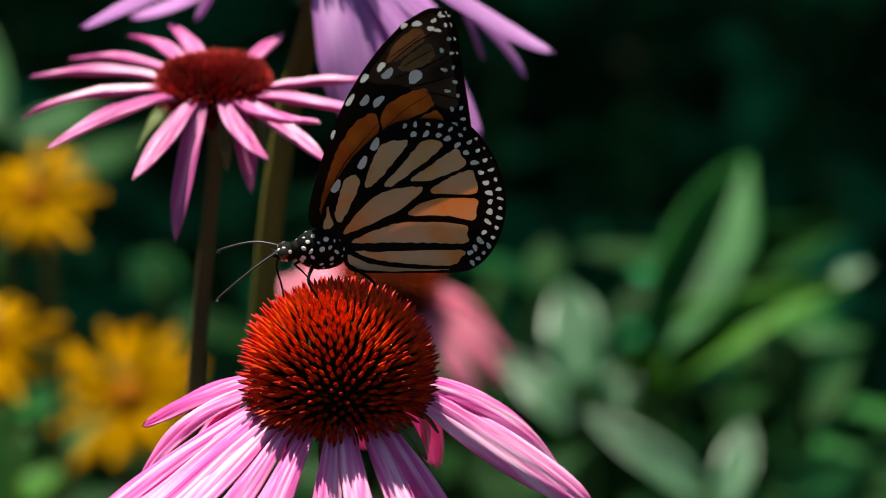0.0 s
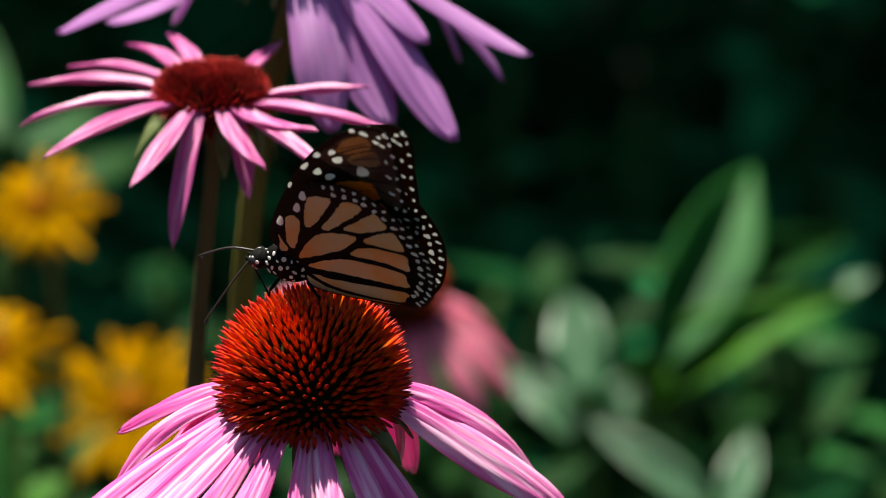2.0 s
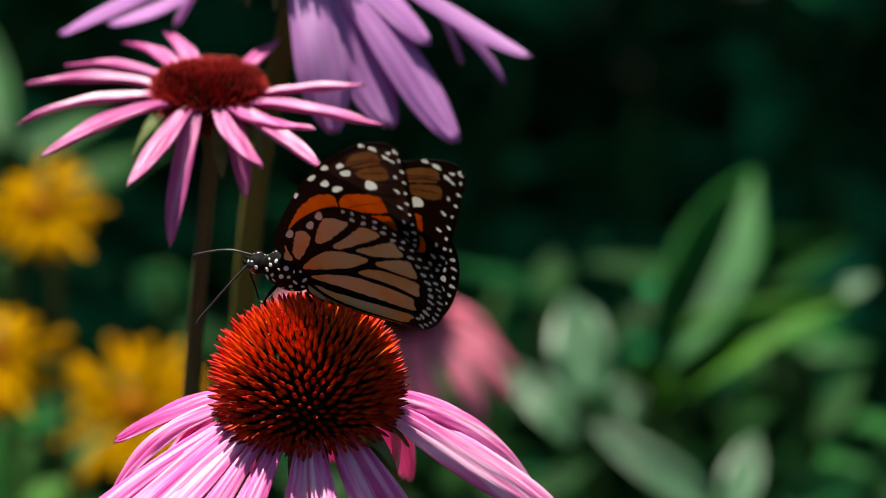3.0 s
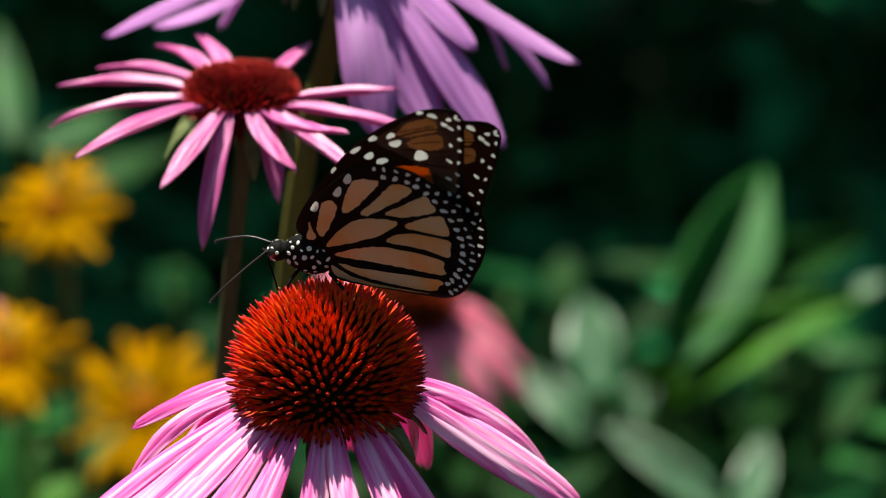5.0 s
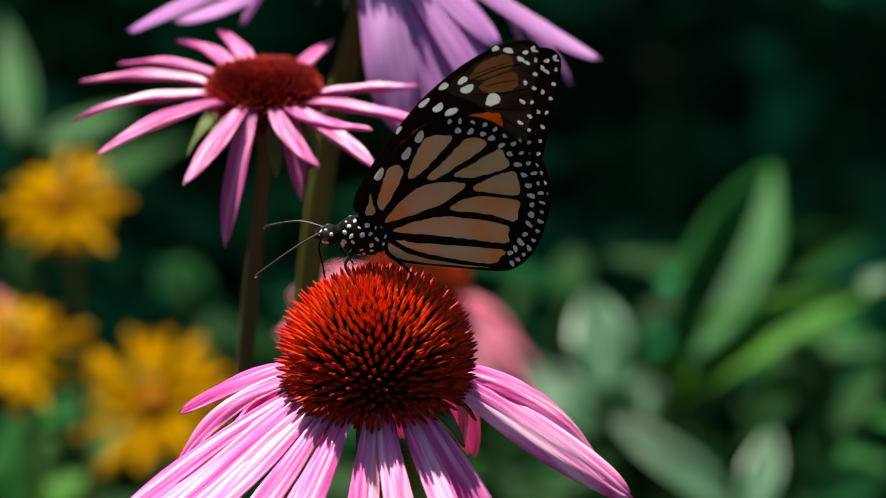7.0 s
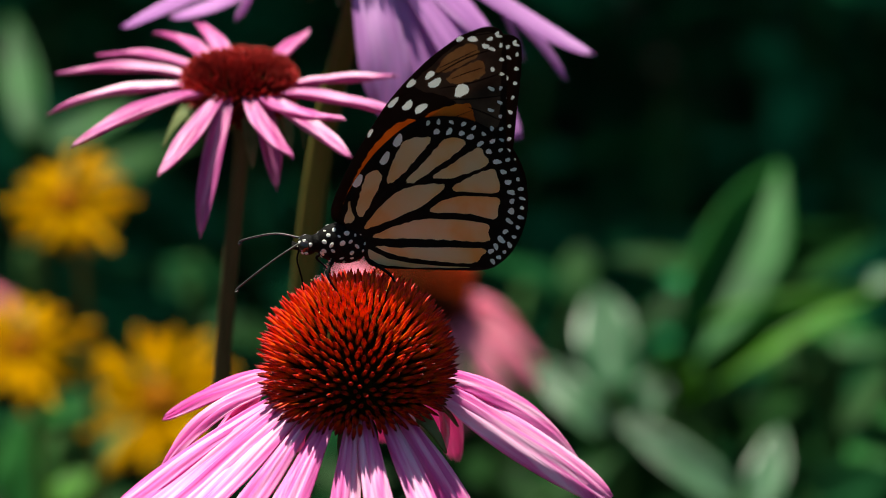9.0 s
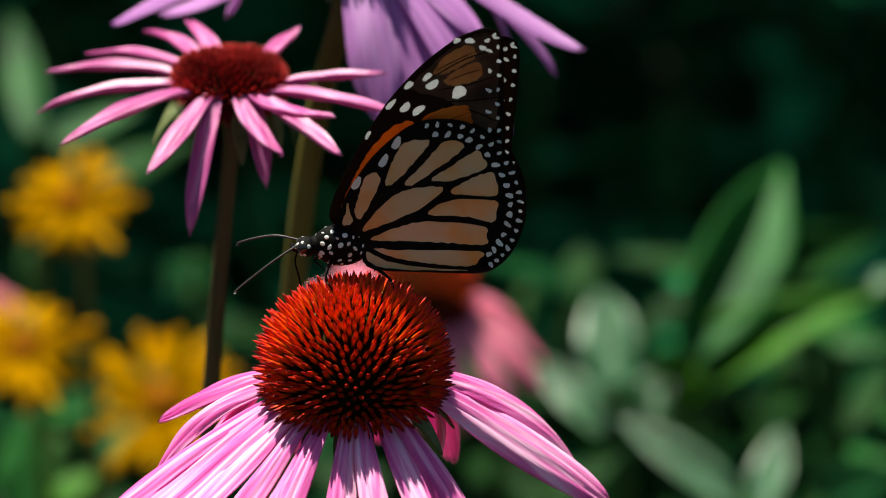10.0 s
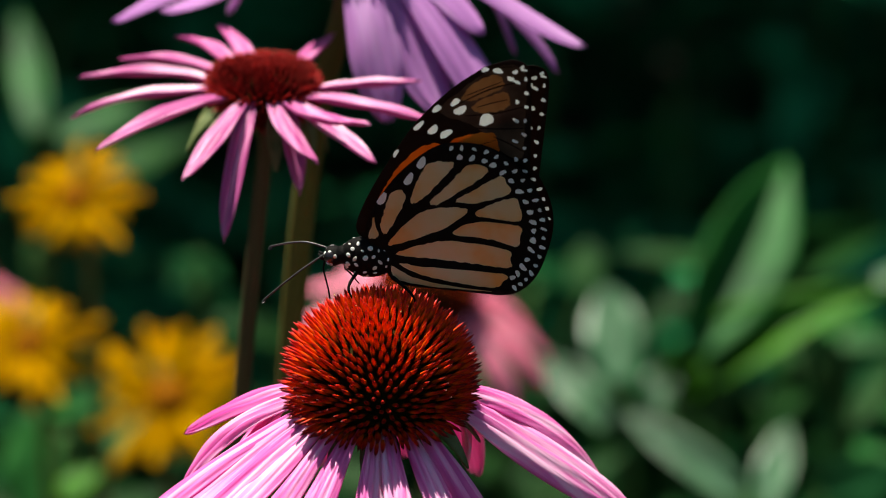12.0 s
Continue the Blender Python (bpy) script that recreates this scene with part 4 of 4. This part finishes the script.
TOP_SWAY = [
    (0, 0.00, 0.00), (0.5, -1.69, 0.00), (1, -3.47, 0.09), (1.5, -5.25, 0.09), (2, -6.10, 1.03), (2.5, -6.66, 1.69), (3, -6.10, 1.50), (5, 0.94, 0.66), (5.5, 2.25, 0.28), (6, 3.28, 0.38),
    (6.5, 3.75, 0.56), (7, 4.22, 0.66), (9, 1.41, 1.13), (9.5, 0.09, 1.59), (10, -1.22, 1.78), (10.5, -2.06, 1.97), (11, -2.44, 2.06), (11.5, -2.63, 1.97), (12, -2.06, 1.59)]
# the butterfly on its flower: seconds, sideways and up shift in millimetres, turn, nose-up pitch, lean to its right, in degrees
PERCH = [(0, -0.2, 0.9, 11, -1, 0), (0.5, -0.3, 0.7, 9, 0, 0), (0.8, -0.4, 0.2, 4, 2, -1), (1.0, -0.5, -0.5, -4, 4, -5), (1.2, -1.0, -0.7, -12, 4, -11), (1.4, -0.9, -0.5, -21, 2, -20),
         (1.6, -0.8, -0.2, -25, 0, -24), (2.0, -0.6, -0.1, -22, -2, -22), (2.5, -0.4, 0.2, -21, -1, -22), (2.9, -0.7, -0.4, -18, 4, -20), (3.2, -0.9, -0.8, -18, 8, -18),
         (4.0, -0.5, -0.4, -20, 4, -20), (4.8, 0.0, 0.1, -12, 1, -15), (5.0, 0.0, 0.2, -11, 1, -13), (5.5, 0.1, 0.4, -5, 0, -6), (6, 0.3, 0.5, 0, -1, 0), (6.5, 0.3, 0.7, 0, 0, 0), (7, 0.4, 0.8, 1, 1, 0),
         (9, -0.1, 0.6, 9, 0, 0), (9.5, -0.1, 0.5, 9, 0, 0), (10.5, 0.0, 0.6, 7, 1, 0), (11.2, 0.3, 0.9, 2, 2, -2), (12, 0.4, 0.9, -1, 1, -4)]
# seconds; left hindwing and forewing opening, right hindwing and forewing opening; left and right forewing sweep back, in degrees
FLAP = [(0, 2, 0, 14, 0, -8, -6.5), (0.2, 3, 1, 22, 1, -7, -5), (0.5, 5, 3, 28, 3, -5, -3), (0.8, 10, 9, 28, 16, -2, 4), (1.0, 31, 30, 20, 18, -4, -3), (1.2, 40, 38, 31, 29, -9, -5), (1.3, 37, 36, 28, 23, -8, -3), (1.4, 31, 28, 26, 13, -6, 0),
        (1.5, 22, 18, 18, 1, -2, 3), (1.6, 15, 12, 12, -1, 2, 4), (1.8, 8, 4, 4, -2, 5, 7), (2.0, 6, 2, 4, 0, 6, 9), (2.5, 6, 2, 5, 0, 2, 9), (2.9, 9, 5, 10, 3, -1, 13), (3.2, 14, 8, 14, 4, -1, 15),
        (4.0, 11, 7, 1, 0, 4, 13), (4.8, 9, 6, 2, 1, 7, 17), (5.0, 9, 6, 2, 1, 7, 17), (5.5, 7, 5, 4, 3, 6, 12), (6, 5, 3.5, 5, 4, 4, 9), (6.5, 4.5, 3, 5, 4, 5, 11), (7.2, 4.5, 3, 5, 4, 4, 10), (8.8, 3, 1.5, 3, 1.5, 1, 6),
        (9.5, 3, 1.5, 3, 1, 0, 6), (10.5, 3, 1.5, 3, 1, 0, 5), (11.2, 3, 1.5, 3, 2, 0, 5), (12, 3, 1.5, 3, 2, 1, 6)]


# how far the antennae droop and turn sideways, in degrees
DROOP = [(0, 0, 0), (0.8, 0, 4), (1.2, 2, 14), (2.0, 2, 24), (2.5, 4, 26), (3.2, 0, 26), (4.8, 3, 14), (6, 2, 2), (9, 0, 0), (12, 4, 2)]


def at_time(rows, t):
    """The values of rows at a time, straight between rows."""
    for a, b in zip(rows, rows[1:]):
        if t <= b[0]:
            f = (t - a[0]) / (b[0] - a[0])
            return [p + (q - p) * f for p, q in zip(a[1:], b[1:])]
    return list(rows[-1][1:])


def sway(plant, height, rows):
    home = plant.matrix_basis.translation.copy()
    walk(plant, [(t, pose(home.x, home.y, home.z + up * MM, 0, math.degrees(side * MM / height), 0)) for t, side, up in rows])


def motions():
    sway(main_flower, 0.875, MAIN_SWAY)
    sway(back_flower, 0.886, BACK_SWAY)
    sway(top_flower, 0.90, TOP_SWAY)
    home = Vector((-0.0195, -0.0023, 0.8942))
    rows = []
    for t, shift, up, turn, pitch, lean in PERCH:
        side, rise = at_time(MAIN_SWAY, t)
        rows.append((t, pose(home.x + (side + shift) * MM, home.y, home.z + (rise + up) * MM, 0, 0, 172 + turn) @ pose(0, 0, 0, 0, -pitch) @ pose(0, 0, 0, lean)))
    walk(butterfly, rows)
    for s in (1, -1):
        root = antennae[s].matrix_basis.copy()
        walk(antennae[s], [(t, root @ pose(0, 0, 0, 0, 0, yaw * 1.6 if s > 0 else yaw) @ pose(0, 0, 0, 0, a if s > 0 else a * 0.2)) for t, a, yaw in DROOP])
    for s in (1, -1):
        hind, fore = (1, 2) if s > 0 else (3, 4)
        walk(wings["hind", s], [(r[0], pose(0, s * 1.0 * MM, 10 * MM, -s * r[hind])) for r in FLAP])
        walk(wings["fore", s], [(r[0], pose(3.6 * MM, s * 0.9 * MM, 11.4 * MM, -s * r[fore]) @ pose(0, 0, 0, 0, -r[5 if s > 0 else 6])) for r in FLAP])


motions()
